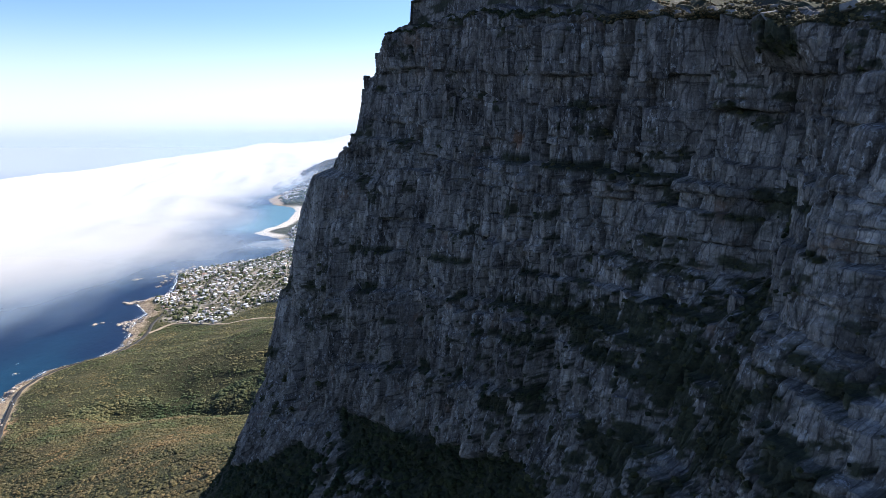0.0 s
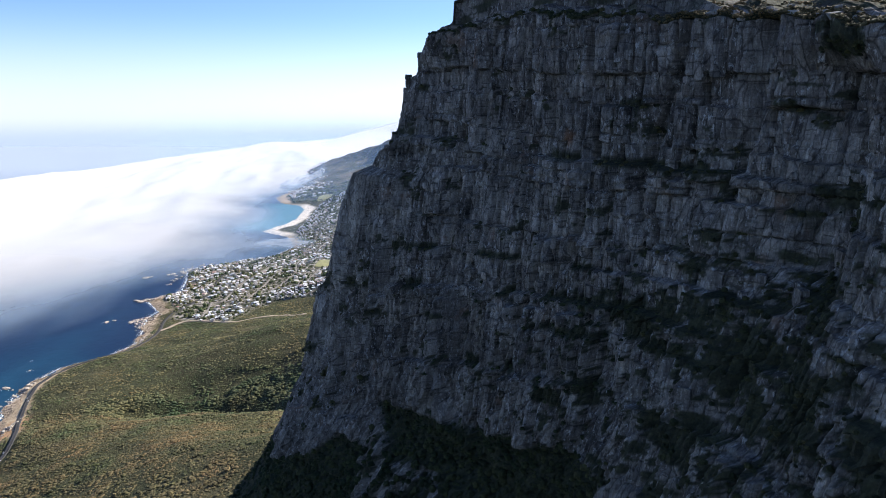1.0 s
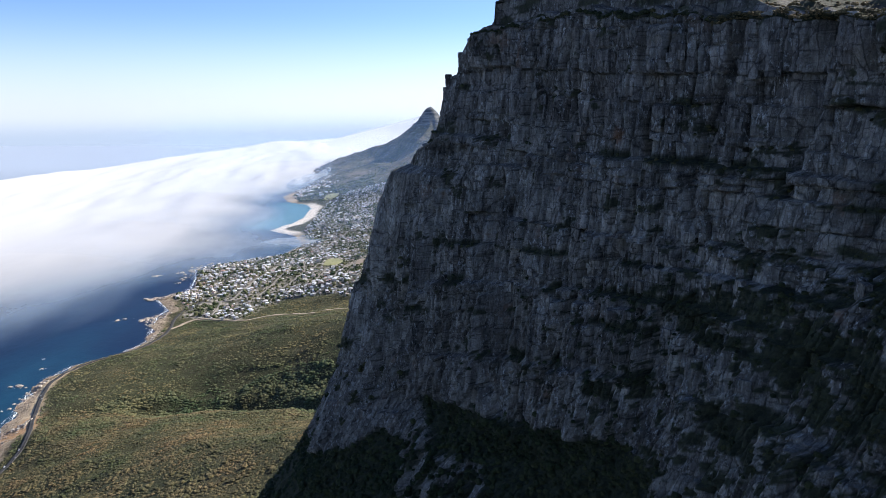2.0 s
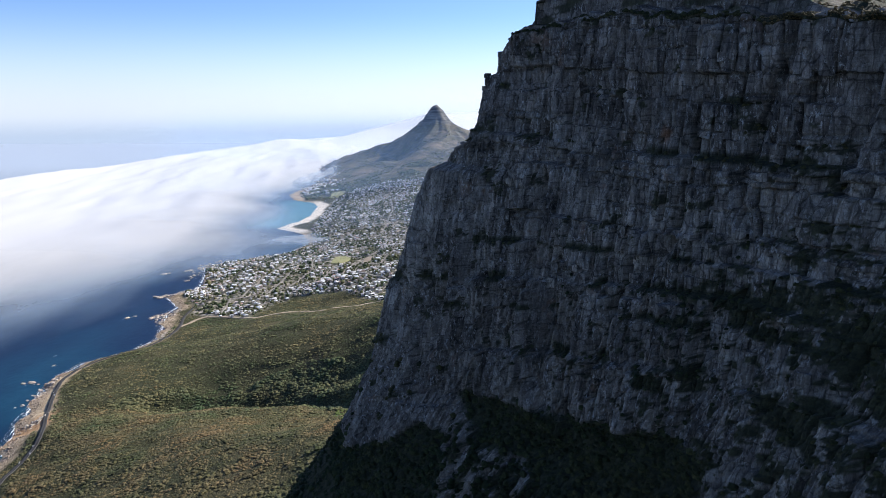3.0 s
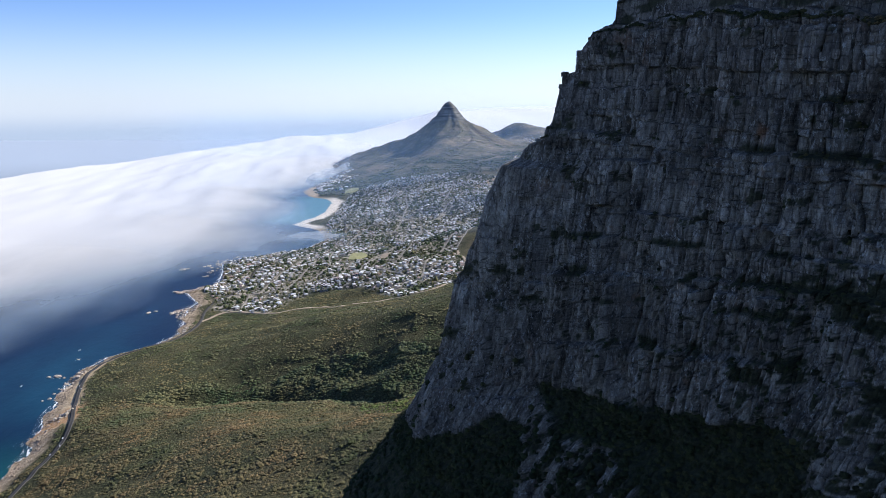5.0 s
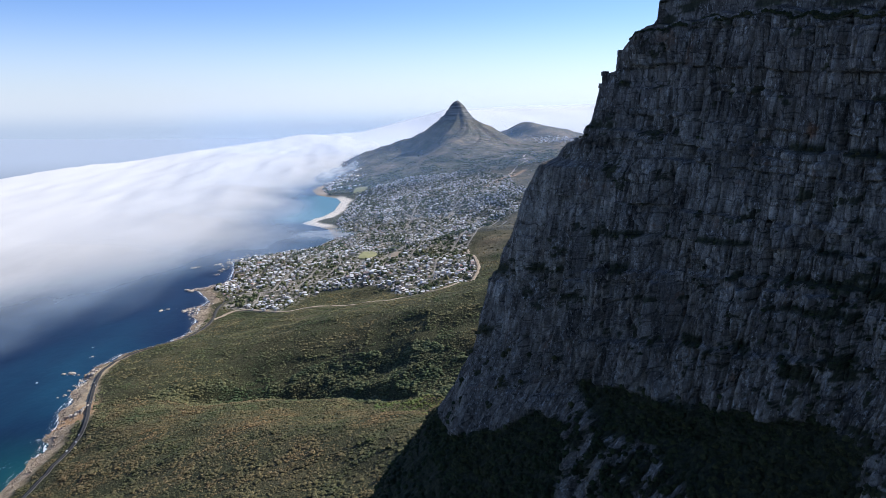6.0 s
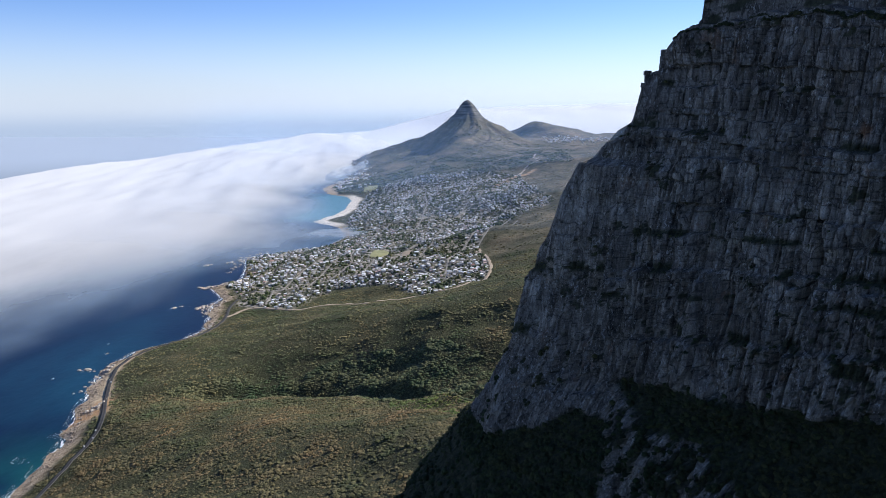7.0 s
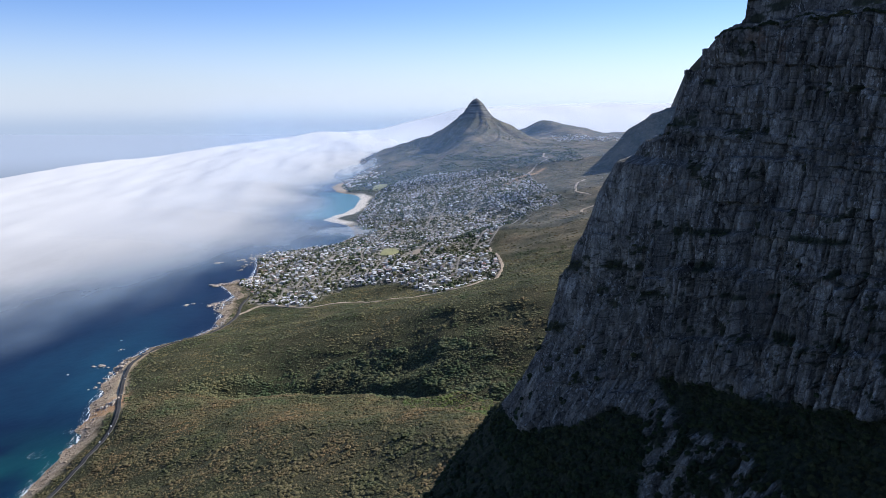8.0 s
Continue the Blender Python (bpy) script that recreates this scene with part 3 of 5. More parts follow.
COAST_ROAD = [(-300, 330), (-308, 401), (-310, 430), (-315, 468), (-321, 502), (-329, 530), (-352, 579), (-370, 622), (-382, 665), (-374, 705), (-345, 732), (-328, 780), (-326, 826), (-338, 880), (-338, 919), (-328, 950), (-318, 1010), (-330, 1090), (-330, 1160), (-290, 1240), (-250, 1310), (-232, 1390), (-240, 1480), (-250, 1560), (-250, 1700), (-260, 1850), (-275, 1960), (-340, 2060), (-400, 2180), (-390, 2330)]
TOWN = [(-342, 933), (-330, 884), (-301, 870), (-238, 846), (-226, 898), (-206, 945), (-139, 928), (-97, 862), (-71, 808), (-45, 768), (-10, 800), (14, 877), (14, 950), (5, 1084), (50, 1340), (104, 1392), (177, 1444), (142, 1550), (137, 1880), (80, 1989), (-2, 2039), (-87, 2044), (-194, 2090), (-258, 2044), (-304, 1990), (-302, 1862), (-294, 1666), (-286, 1525), (-258, 1389), (-275, 1303), (-336, 1234), (-398, 1206), (-402, 1157), (-368, 1040), (-378, 985)]


def in_ring(x, y, ring):
    odd = np.zeros(np.shape(x), bool)
    for (ax, ay), (bx, by) in zip(ring, ring[1:] + ring[:1]):
        cross = (ay > y) != (by > y)
        odd ^= cross & (x < ax + (y - ay) * (bx - ax) / (by - ay + 1e-9))
    return odd


def ground():
    xs = axis_steps([(-1100, -460, 60), (-460, 80, 4.5), (80, 420, 12), (420, 1700, 40)])
    ys = axis_steps([(-400, 60, 20), (60, 1000, 4.5), (1000, 2000, 8), (2000, 2600, 10), (2600, 2960, 6), (2960, 4950, 26)])
    x, y = np.meshgrid(xs, ys)
    z = land(x, y)
    d = x - coast(y)
    wob = fractal(x / 22, y / 22, 4, 61)
    town = np.zeros(x.shape)
    for dx, dy in ((0, 0), (5, 0), (-5, 0), (0, 5), (0, -5)):
        town += in_ring(x + dx, y + dy, TOWN) / 5
    beach = smooth(1470, 1520, y) * smooth(2010, 1960, y) * smooth(38, 26, d + 6 * wob)
    width = np.interp(y, [400, 500, 545, 580, 620, 660, 720, 800, 880, 900, 1000, 1250, 1400, 2010, 2080, 2190, 2280], [17, 15, 20, 25, 17, 13, 9, 8, 18, 18, 16, 10, 12, 14, 46, 42, 12])
    shore = smooth(width + 6, width - 4, d + 5 * wob) * (1 - beach) * smooth(2500, 2250, y)
    earth = smooth(1.2, 0.7, np.hypot((x + 352 - 0.25 * (y - 552)) / 14, (y - 552) / 26) + 0.25 * wob)
    scar = np.hypot(np.clip(np.abs(0.515 * (x - 117) + 0.857 * (y - 1874)) - 105, 0, None), 0.857 * (x - 117) - 0.515 * (y - 1874) + 10 * wob)
    earth = np.maximum(earth, 0.85 * smooth(11, 5, scar))
    road = np.interp(y, [q[1] for q in COAST_ROAD], [q[0] for q in COAST_ROAD])
    verge = smooth(9, 4, np.abs(x - road + 3.5) + 2 * wob) * smooth(850, 700, y) * smooth(520, 580, y) * smooth(-2, 4, d)
    ob = mesh_from("ground", np.stack([x, y, z], -1).reshape(-1, 3), grid_faces(len(ys), len(xs)), GROUND, True,
                   {"far": np.maximum(smooth(1900, 2500, y), 0.75 * smooth(0, 50, x) * smooth(820, 1050, y) * smooth(0.5, 0.2, town)), "town": town, "shore": shore, "sand": beach, "earth": earth, "verge": verge,
                    "crag": smooth(196, 214, z + 9 * fractal(x / 30, y / 30, 3, 62)) * (y > 2500) * (x < 260)})
    return tagged(ob, "scrub-covered mountain slope falling to a rocky shore", "ground", kind="structure")


def sea():
    xs = axis_steps([(-9000, -1400, 400), (-1400, -600, 60), (-600, -200, 8), (-200, 1600, 200)])
    ys = axis_steps([(-1500, 200, 100), (200, 1000, 8), (1000, 2300, 14), (2300, 9000, 300)])
    x, y = np.meshgrid(xs, ys)
    d = coast(y) - x
    shallow = smooth(120, 5, d + 60 * fractal(x / 60, y / 60, 4, 21)) * smooth(590, 440, y) * 0.9
    bay = smooth(170, 20, d + 12 * fractal(x / 60, y / 60, 3, 22)) * smooth(1500, 1640, y) * smooth(2080, 1960, y)
    ob = mesh_from("sea", np.stack([x, y, 0 * x], -1).reshape(-1, 3), grid_faces(len(ys), len(xs)), WATER, True,
                   {"shallow": shallow, "bay": bay})
    return tagged(ob, "deep blue ocean, teal in the shallows", "sea", kind="structure")


ground()
sea()


# ---------------------------------------------------------------- the cliff
def bed_height(u, z):
    """Height of the bed of rock that comes out at u, z, counted at the corner: upper beds dip to the near end, lower ones to the corner."""
    tilt = np.interp(z, [226, 240, 256, 266, 275], [-0.27, -0.25, -0.17, -0.02, 0.065])
    return z + tilt * (295 - u)


LEDGES = [(283.6, 0.5), (276.3, 1.6), (272.0, 1.1), (262.5, 0.6), (257.3, 0.6), (251.0, 1.3), (246.0, 0.6), (239.0, 1.0)]
CLEFTS = [(231, 3.4, 4.2, 262, 283), (262.5, 0.7, 2.2, 232, 262), (281, 0.8, 2.6, 236, 268), (287, 0.7, 2.9, 229, 254), (274.5, 0.8, 2.7, 235, 256), (255, 0.8, 2.2, 258, 290), (268, 0.6, 1.6, 268, 292),
          (246.5, 0.7, 2.4, 262, 289), (238.5, 0.9, 2.8, 268, 289), (293, 0.6, 1.4, 244, 274), (277, 0.5, 1.5, 270, 292), (284.5, 0.6, 1.5, 274, 292), (308.5, 0.6, 2.4, 236, 262), (300, 0.5, 1.6, 226, 248), (296, 0.5, 1.5, 236, 256)]


def cliff_relief(u, z):
    """Metres by which the rock stands out from its smooth form, at distance u along the face and height z."""
    rng = np.random.RandomState(7)
    bend = bed_height(u, z) + 0.5 * fractal(u / 45, z * 0, 2, 103) + 0.25 * fractal(u / 4, z / 5, 2, 104)
    out = 0.9 * fractal(u / 15, z / 50, 3, 101) + 0.5 * fractal(u / 5, z / 30, 2, 102)
    # beds of rock, each split into blocks by upright joints; the top beds are thick
    edges = [60.0]
    while edges[-1] < 270:
        edges.append(edges[-1] + rng.choice([1.1, 1.7, 2.6, 4.2]))
    edges = np.array([e for e in edges if e < 271] + [272.0, 273.2, 274.6, 276.3, 279.0, 280.1, 283.6, 284.5, 287.2, 290.4, 293.0, 300.0, 340.0])
    bed = np.clip(np.searchsorted(edges, bend) - 1, 0, len(edges) - 2)
    tall = edges[bed + 1] - edges[bed]
    lift = (bend - edges[bed]) / tall
    high = smooth(258, 270, z)
    out += (lattice(bed, bed * 0, 3) - 0.5) * (0.1 + 0.5 * high)
    gap = np.minimum(lift, 1 - lift) * tall
    out -= (0.12 + 0.3 * high) * np.exp(-(gap / 0.16) ** 2) * smooth(-0.5, 0.2, fractal(u / 6, bend / 3, 2, 105))
    unit = np.where(high > 0.5, bed // 2, bed // 4 + 1000)
    for spacing, depth, seed in ((6.2, 1.5, 11), (2.9, 0.75, 12), (1.3, 0.25, 13)):
        w = u / spacing + lattice(unit, bed * 0 + seed, 5) * 0.8 * (high > 0.5) + 0.1 * fractal(u / 3, z / 7, 2, seed)
        cell = np.floor(w)
        jit = lattice(cell, unit, seed) * 0.5 + 0.25
        block = cell * 2 + ((w - cell) < jit)
        out += (lattice(block, unit, seed + 20) - 0.5) * depth
        crack = np.abs(w - cell - jit) * spacing
        out -= depth * 0.5 * np.exp(-(crack / 0.2) ** 2)
        edge = np.minimum(w - cell, 1 - w + cell) * spacing
        out -= depth * 0.4 * np.exp(-(edge / 0.2) ** 2)
    # small blocks at the courses of the thick beds
    course, brick = np.floor(bend / 0.9), u / 1.6
    brick = np.floor(brick + 0.5 * lattice(course, course * 0, 41))
    out += high * 0.28 * (lattice(brick, course, 42) - 0.5) * smooth(0.0, 0.4, fractal(u / 9, z / 5, 3, 43))
    # long clefts
    for k, (at, wide, deep, lo, hi) in enumerate(CLEFTS):
        w = np.abs(u - at - 1.4 * fractal(z / 16, z * 0 + k, 3, 140))
        out -= deep * np.exp(-(w / wide) ** 2) * smooth(lo, lo + 5, z) * smooth(hi + 4, hi, z)
    # low down the joints cut taller, narrower pieces, each turned a little its own way
    low = smooth(268, 250, z)
    for wide, tall2, depth, seed in ((3.1, 17.0, 1.25, 31), (1.35, 7.0, 0.62, 32), (0.7, 1.9, 0.34, 33)):
        w = (u + 0.4 * fractal(u / 3, z / 9, 2, seed + 60)) / wide
        col = np.floor(w)
        v = (bend + 9 * lattice(col, col * 0, seed)) / tall2 + 0.35 * lattice(col, col * 0 + 1, seed) * (w - col)
        row = np.floor(v)
        turn, tip = lattice(col, row, seed + 10) - 0.5, lattice(col, row, seed + 15) - 0.5
        out += low * depth * (lattice(col, row, seed + 5) - 0.5 + 1.1 * turn * (w - col - 0.5) + 0.3 * tip * (v - row - 0.5))
        edge = np.minimum(np.minimum(w - col, 1 - w + col) * wide, np.minimum(v - row, 1 - v + row) * tall2)
        out -= low * 0.35 * depth * np.exp(-(edge / 0.15) ** 2)
    # the near end falls back in broken steps
    step = (bend - 262) / 3.1 + 0.5 * fractal(u / 6, u * 0, 3, 150)
    out -= smooth(224, 200, u) * 1.3 * np.clip(np.floor(step) + smooth(0.75, 1.0, step - np.floor(step)), 0, 7)
    out += low * 0.25 * fractal(u / 1.5, z / 5, 4, 120, 0.62) + 0.1 * fractal(u / 0.7, z / 1.2, 3, 130, 0.65)
    # planted ledges cut back into the face
    for h, deep in LEDGES:
        out += deep * (smooth(h + 0.3, h - 0.3, bend) - 0.5) * smooth(-0.45, 0.25, fractal(u / 16, u * 0 + h, 2, 171))
    # rib of rock below the planted terrace, its face steeper than the ground round it
    out -= 9.0 * smooth(228, 206, z) * smooth(185, 200, z) * smooth(254, 262, u) * smooth(293, 289, u)
    return out


def cliff_form(u_count):
    """Smooth plan lines for every height in the table, each with the same number of stations."""
    lines = {}
    for h, plan in CLIFF_PLANS.items():
        drop = (276 - h) * 0.45
        near = [(x - max(drop, 0), y) for x, y in CLIFF_NEAR]
        far = [(x - 0.3 * max(drop, 0), y + max(drop, 0) * 0.2) for x, y in CLIFF_FAR]
        pts = near + plan + far
        line, _ = resample(pts, lambda s: np.interp(u_count, np.arange(len(pts)), s[np.minimum(np.arange(len(pts)) * 30, len(s) - 1)]))
        lines[h] = line
    return lines


def cliff():
    # stations counted in plan points: close together on the part that faces the valley
    knots = np.concatenate([np.linspace(0, 3.2, 40, endpoint=False), np.linspace(3.2, 13.4, 900, endpoint=False), np.linspace(13.4, 14.6, 60, endpoint=False), np.linspace(14.6, 18.9, 60)])
    lines = cliff_form(knots)
    heights = np.concatenate([np.arange(110, 205, 1.5), np.arange(205, 248, 0.28), np.arange(248, 291.01, 0.215)])
    hs = np.array(sorted(lines))
    stack = np.stack([lines[h] for h in hs])
    k = np.clip(np.searchsorted(hs, heights) - 1, 0, len(hs) - 2)
    f = ((heights - hs[k]) / (hs[k + 1] - hs[k]))[:, None, None]
    plan = stack[k] * (1 - f) + stack[k + 1] * f
    # the corner keeps its stepped outline
    c = int(np.argmin(np.abs(knots - 13)))
    edge = np.stack(corner_at(np.where(heights > 264, 264 + (heights - 264) * 28.2 / 27.0, heights)), -1) - plan[:, c]
    plan = plan + edge[:, None, :] * (smooth(11.0, 13, knots) * smooth(17, 14.5, knots))[None, :, None]
    tang = np.gradient(plan, axis=1)
    pad = np.pad(tang, ((0, 0), (28, 28), (0, 0)), "edge")
    run = np.cumsum(pad, axis=1)
    tang = run[:, 56:] - np.concatenate([np.zeros_like(run[:, :1]), run[:, :-57]], 1)[:, :tang.shape[1]]
    tang /= np.hypot(tang[..., 0], tang[..., 1])[..., None]
    normal = np.stack([-tang[..., 1], tang[..., 0]], -1)
    rim = np.interp(knots, [2.2, 3, 4, 5, 6, 7, 8, 9, 10, 11, 12, 13], [281.5, 282, 284.5, 286.5, 288.3, 289.5, 290.5, 291.5, 292.5, 293, 292.5, 291]) + 0.5 * fractal(knots * 3.3, knots * 0, 3, 183)
    zz = heights[:, None] + 0 * knots[None]
    zz = np.where(zz > 264, 264 + (zz - 264) * (rim - 264) / 27.0, zz)
    # distance along the face: its main line, and the near end's own
    px, py = plan[..., 0], plan[..., 1]
    turn = smooth(58, 88, py)
    uu = (173.2 - 0.1 * px + 0.995 * py) * (1 - turn) + (200 - 0.52 * px + 0.855 * py) * turn
    u = uu[-1]
    out = cliff_relief(uu, zz)
    kk = np.broadcast_to(knots[None], uu.shape)
    # planted terrace at the foot, its upper and lower rims rising towards the near end
    wob = 1.0 * fractal(uu / 5, zz / 6, 3, 160)
    upper = np.interp(uu, [238, 247, 259, 272, 287, 292], [240.5, 241.2, 238, 235, 232.5, 231]) + wob
    lower = np.interp(uu, [240, 262, 270, 280, 287, 291], [222, 226.3, 227.5, 228.2, 229.3, 230.8]) + 0.6 * wob
    moss = smooth(0.6, -0.5, zz - upper) * smooth(-0.5, 0.6, zz - lower) * smooth(239, 243, uu + wob) * smooth(292, 289, uu)
    # planted slope below the corner
    brow = np.interp(uu, [288, 295, 305, 320], [226, 224.8, 218, 210])
    green = moss.copy()
    moss += smooth(0.8, -0.8, zz - brow - wob) * smooth(-1.2, 1.2, uu + 0.7 * wob - np.interp(zz, [205, 218, 224, 227], [276, 282.4, 287, 290.5]))
    moss += smooth(206, 198, zz + 6 * fractal(uu / 9, zz / 9, 3, 163))
    green = np.maximum(green, smooth(1.0, -1.0, zz - brow - wob) * smooth(-1.2, 1.2, uu - np.interp(zz, [205, 218, 224, 227], [276, 282.4, 287, 290.5])))
    out = out * (1 - 0.75 * green) + green * (0.9 * fractal(uu / 3.2, zz / 3.2, 3, 164) + 0.7 * np.abs(fractal(uu / 1.1, zz / 1.1, 2, 165)))
    tall_bed = bed_height(uu, zz)
    patches = fractal(uu / 3, zz / 2.4, 5, 170, 0.72)
    moss += 0.9 * smooth(0.78, 1.0, patches + 0.2 * smooth(268, 240, zz) * smooth(11.0, 8.0, kk) - 0.14)
    for h, deep, thick in ((276.3, 0.15, 0.75), (272.0, 0.0, 0.7), (283.6, -0.25, 0.5), (251.0, 0.1, 0.9), (257.3, -0.2, 0.6), (246.0, -0.2, 0.6), (239.0, 0.0, 0.9)):
        broken = fractal(uu / 5, uu * 0 + h, 4, 171, 0.6) + deep - 0.06 + 0.25 * fractal(uu / 0.9, zz / 0.6, 2, 172)
        broken = broken - (h == 272.0) * smooth(254, 264, uu)
        moss += 0.95 * np.exp(-((tall_bed - h - 0.4) / (thick * (0.6 + 0.6 * smooth(0, 0.6, broken)))) ** 4) * smooth(0.0, 0.22, broken - 0.35 * smooth(11.0, 12.2, kk))
    # hollows full of bushes on the near half: along, height, half widths, slope
    for at, level, wide, high, slope in ((229.5, 272.3, 3.2, 1.3, 0.1), (225, 264, 3.4, 1.5, 0.35), (223, 260.5, 3.6, 1.5, 0.2), (221, 257.3, 4.2, 1.8, 0.25), (212.5, 258.5, 5.5, 2.2, 0.3), (214.5, 264, 3.0, 0.9, 0.1), (244, 257.3, 4.4, 2.4, 0.1), (253, 246.2, 3.0, 1.1, 0.25), (231.5, 286.5, 2.4, 1.6, 0.2), (234, 249, 5.0, 2.0, 0.25)):
        reach = np.hypot((uu - at) / wide, (zz - level - slope * (uu - at)) / high) + 0.45 * fractal(uu / 1.8, zz / 1.2, 4, 176, 0.6)
        moss += 0.95 * smooth(1.15, 0.75, reach)
    # turf on the rib below the terrace, also darkening rock that lies in shade
    moss += 0.9 * smooth(0.0, 0.35, fractal(uu / 1.4, zz / 2.4, 4, 178, 0.6) + 0.08) * smooth(230, 228, zz) * smooth(254, 262, uu) * smooth(293, 289, uu)
    # tufts in the joints of the lower face, thicker towards the near end
    # their thickening also paints in the near end's deep shade
    tuft = fractal(uu / 1.3, zz / 0.9, 4, 175, 0.65) + 0.35 * fractal(uu / 9, (zz - 0.2 * uu) / 3.5, 3, 177)
    moss += 0.95 * smooth(0.35, 0.65, tuft - 0.3 + 0.5 * smooth(9.5, 6.5, kk) * smooth(264, 250, zz) + 0.22 * smooth(8.0, 5.5, kk)) * smooth(10.8, 8.2, kk) * smooth(266 + 10 * smooth(8.0, 6.0, kk), 256 + 8 * smooth(8.0, 6.0, kk), zz)
    # broad planted belt across the near half, dipping to the near end
    belt = smooth(1.15, 0.35, np.hypot((uu - 234) / 16, (zz - 260.5 - 0.22 * (uu - 234)) / 9.5))
    moss += 0.95 * smooth(0.3, 0.55, 0.5 * fractal(uu / 2.2, (zz - 0.2 * uu) / 1.1, 4, 188, 0.65) + 0.35 * fractal(uu / 10, (zz - 0.2 * uu) / 3, 3, 189) + 0.75 * belt - 0.31) * smooth(0.02, 0.2, belt)
    out = out * (1 - (0.6 - 0.28 * smooth(262, 250, zz)) * smooth(11.9, 12.7, knots) * smooth(14.6, 13.6, knots))
    flat = plan + normal * out[..., None]
    rows = [np.concatenate([flat, zz[..., None]], -1)]
    # above the edge: a shelf, then an upper tier of rock towards the corner and sloping ground towards the near end
    last, nrm, base = out[-1], normal[-1], plan[-1]
    tall = smooth(7.1, 7.9, knots)
    steps = [(back, 0.0) for back in (0.35, 0.8, 1.4, 2.2, 3.0, 3.7)] + [(4.0 + 0.03 * k, k / 40) for k in range(41)] + [(back, 1.0) for back in (6.4, 8, 11, 17, 28)]
    for j, (back, lift) in enumerate(steps):
        gentle = rim + np.interp(knots, [4, 6.5], [0.25, 0.22]) * back + 0.12 * min(back, 5) * fractal(u / 4, u * 0 + back * 0.8, 3, 180)
        tier = rim + 0.2 + 0.12 * back + 11.0 * lift + 0.3 * max(back - 6, 0) + 0.3 * fractal(u / 2.5, u * 0 + back, 3, 181) * (1 - lift)
        h = gentle * (1 - tall) + tier * tall
        near_edge = 1 - 0.4 * smooth(11.5, 13, knots) * smooth(0.5, 3, back + 0 * knots)
        o = last * max(0, 1 - j / 5) - back * near_edge + tall * np.clip(1.1 * cliff_relief(u + 40, h - 8), -2.5, 2.2) * (0.05 < lift < 1.0) - 1.2 * tall * (lift > 0.45)
        rows.append(np.concatenate([base + nrm * o[:, None], h[:, None]], -1)[None])
        grown = smooth(-0.9, -0.2, fractal(u / 3, u * 0 + back, 3, 182) - 0.9 * tall * smooth(0.3, -0.3, fractal(u / 7, u * 0 + 0.3 * back, 2, 186))) * (1 - 0.3 * tall) * (lift in (0.0, 1.0)) + 0.6 * (1 - tall) * smooth(-0.5, 0.1, fractal(u / 2, u * 0 + back, 3, 187)) + 0.9 * smooth(0.3, 0.6, fractal(u / 4, h / 1.5, 4, 185)) * (0 < lift < 1)
        moss = np.concatenate([moss, grown[None]])
    verts = np.concatenate(rows)
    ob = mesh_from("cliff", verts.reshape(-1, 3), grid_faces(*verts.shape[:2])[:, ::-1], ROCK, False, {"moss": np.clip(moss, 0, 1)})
    tagged(ob, "shaded grey sandstone cliff, layered and jointed, with planted ledges", "cliff", kind="structure")
    return ob, verts, np.clip(moss, 0, 1), knots


TOP_ROWS = 52                                             # rows of the cliff's grid above its edge
cliff_ob, cliff_grid, cliff_moss, cliff_knots = cliff()


# ---------------------------------------------------------------- fog on the sea
def fog_bank(name, label, x_in, x_out, ys, crest, soft, seed):
    """A low closed body of fog between two shores of its own."""
    v = np.linspace(0, 1, 90)
    vv, yy = np.meshgrid(v, ys)
    xi, xo = x_in(yy), x_out(yy)
    x = xi + (xo - xi) * vv + 25 * fractal(yy / 150, vv * 4, 3, seed) * smooth(0, 0.1, 1 - vv)
    across = np.abs(xo - xi) * vv
    far_edge = np.abs(xo - xi) * (1 - vv)
    soft = np.interp(yy, [600, 1100, 2100], [soft, 0.78 * soft, 0.36 * soft])
    crest = crest * np.interp(yy, [1800, 2600], [1.0, 1.5])
    lift = smooth(0, soft * 1.8, across) * np.sqrt(np.clip(far_edge / 90, 0, 1))
    top = 2.0 + crest * lift * (1 + 0.2 * fractal((x + 0.18 * yy) / 150, yy / 900, 4, seed + 1)) + 0.8 * lift * fractal(x / 40, yy / 60, 3, seed + 2)
    reach = np.clip(across + 0.12 * soft * fractal(x / 140, yy / 260, 4, seed + 3), 0, None)
    dens = (1 - np.exp(-(reach / soft) ** 1.25)) * smooth(0, 14, far_edge)
    a = np.stack([x, yy, top], -1)
    b = np.stack([x, yy, -0.8 + 0 * top], -1)
    f = grid_faces(*x.shape)
    n = x.size
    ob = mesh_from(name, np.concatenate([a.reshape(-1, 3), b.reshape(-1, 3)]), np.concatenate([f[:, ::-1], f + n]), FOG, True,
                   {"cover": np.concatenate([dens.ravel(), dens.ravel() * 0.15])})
    return tagged(ob, label, "fog", kind="stuff")


fog_bank("fog_bank", "white bank of sea fog lying on the ocean",
         lambda y: np.interp(y, [0, 300, 600, 802, 968, 1164, 1318, 1444, 1800, 2122, 2872, 3401, 4900], [-775, -645, -530, -462, -412, -338, -290, -275, -372, -455, -345, -330, -300]),
         lambda y: np.interp(y, [0, 2150, 3100, 4900], [-1850, -1590, -1440, -1230]),
         np.linspace(50, 4850, 160), 24, 375, 201)



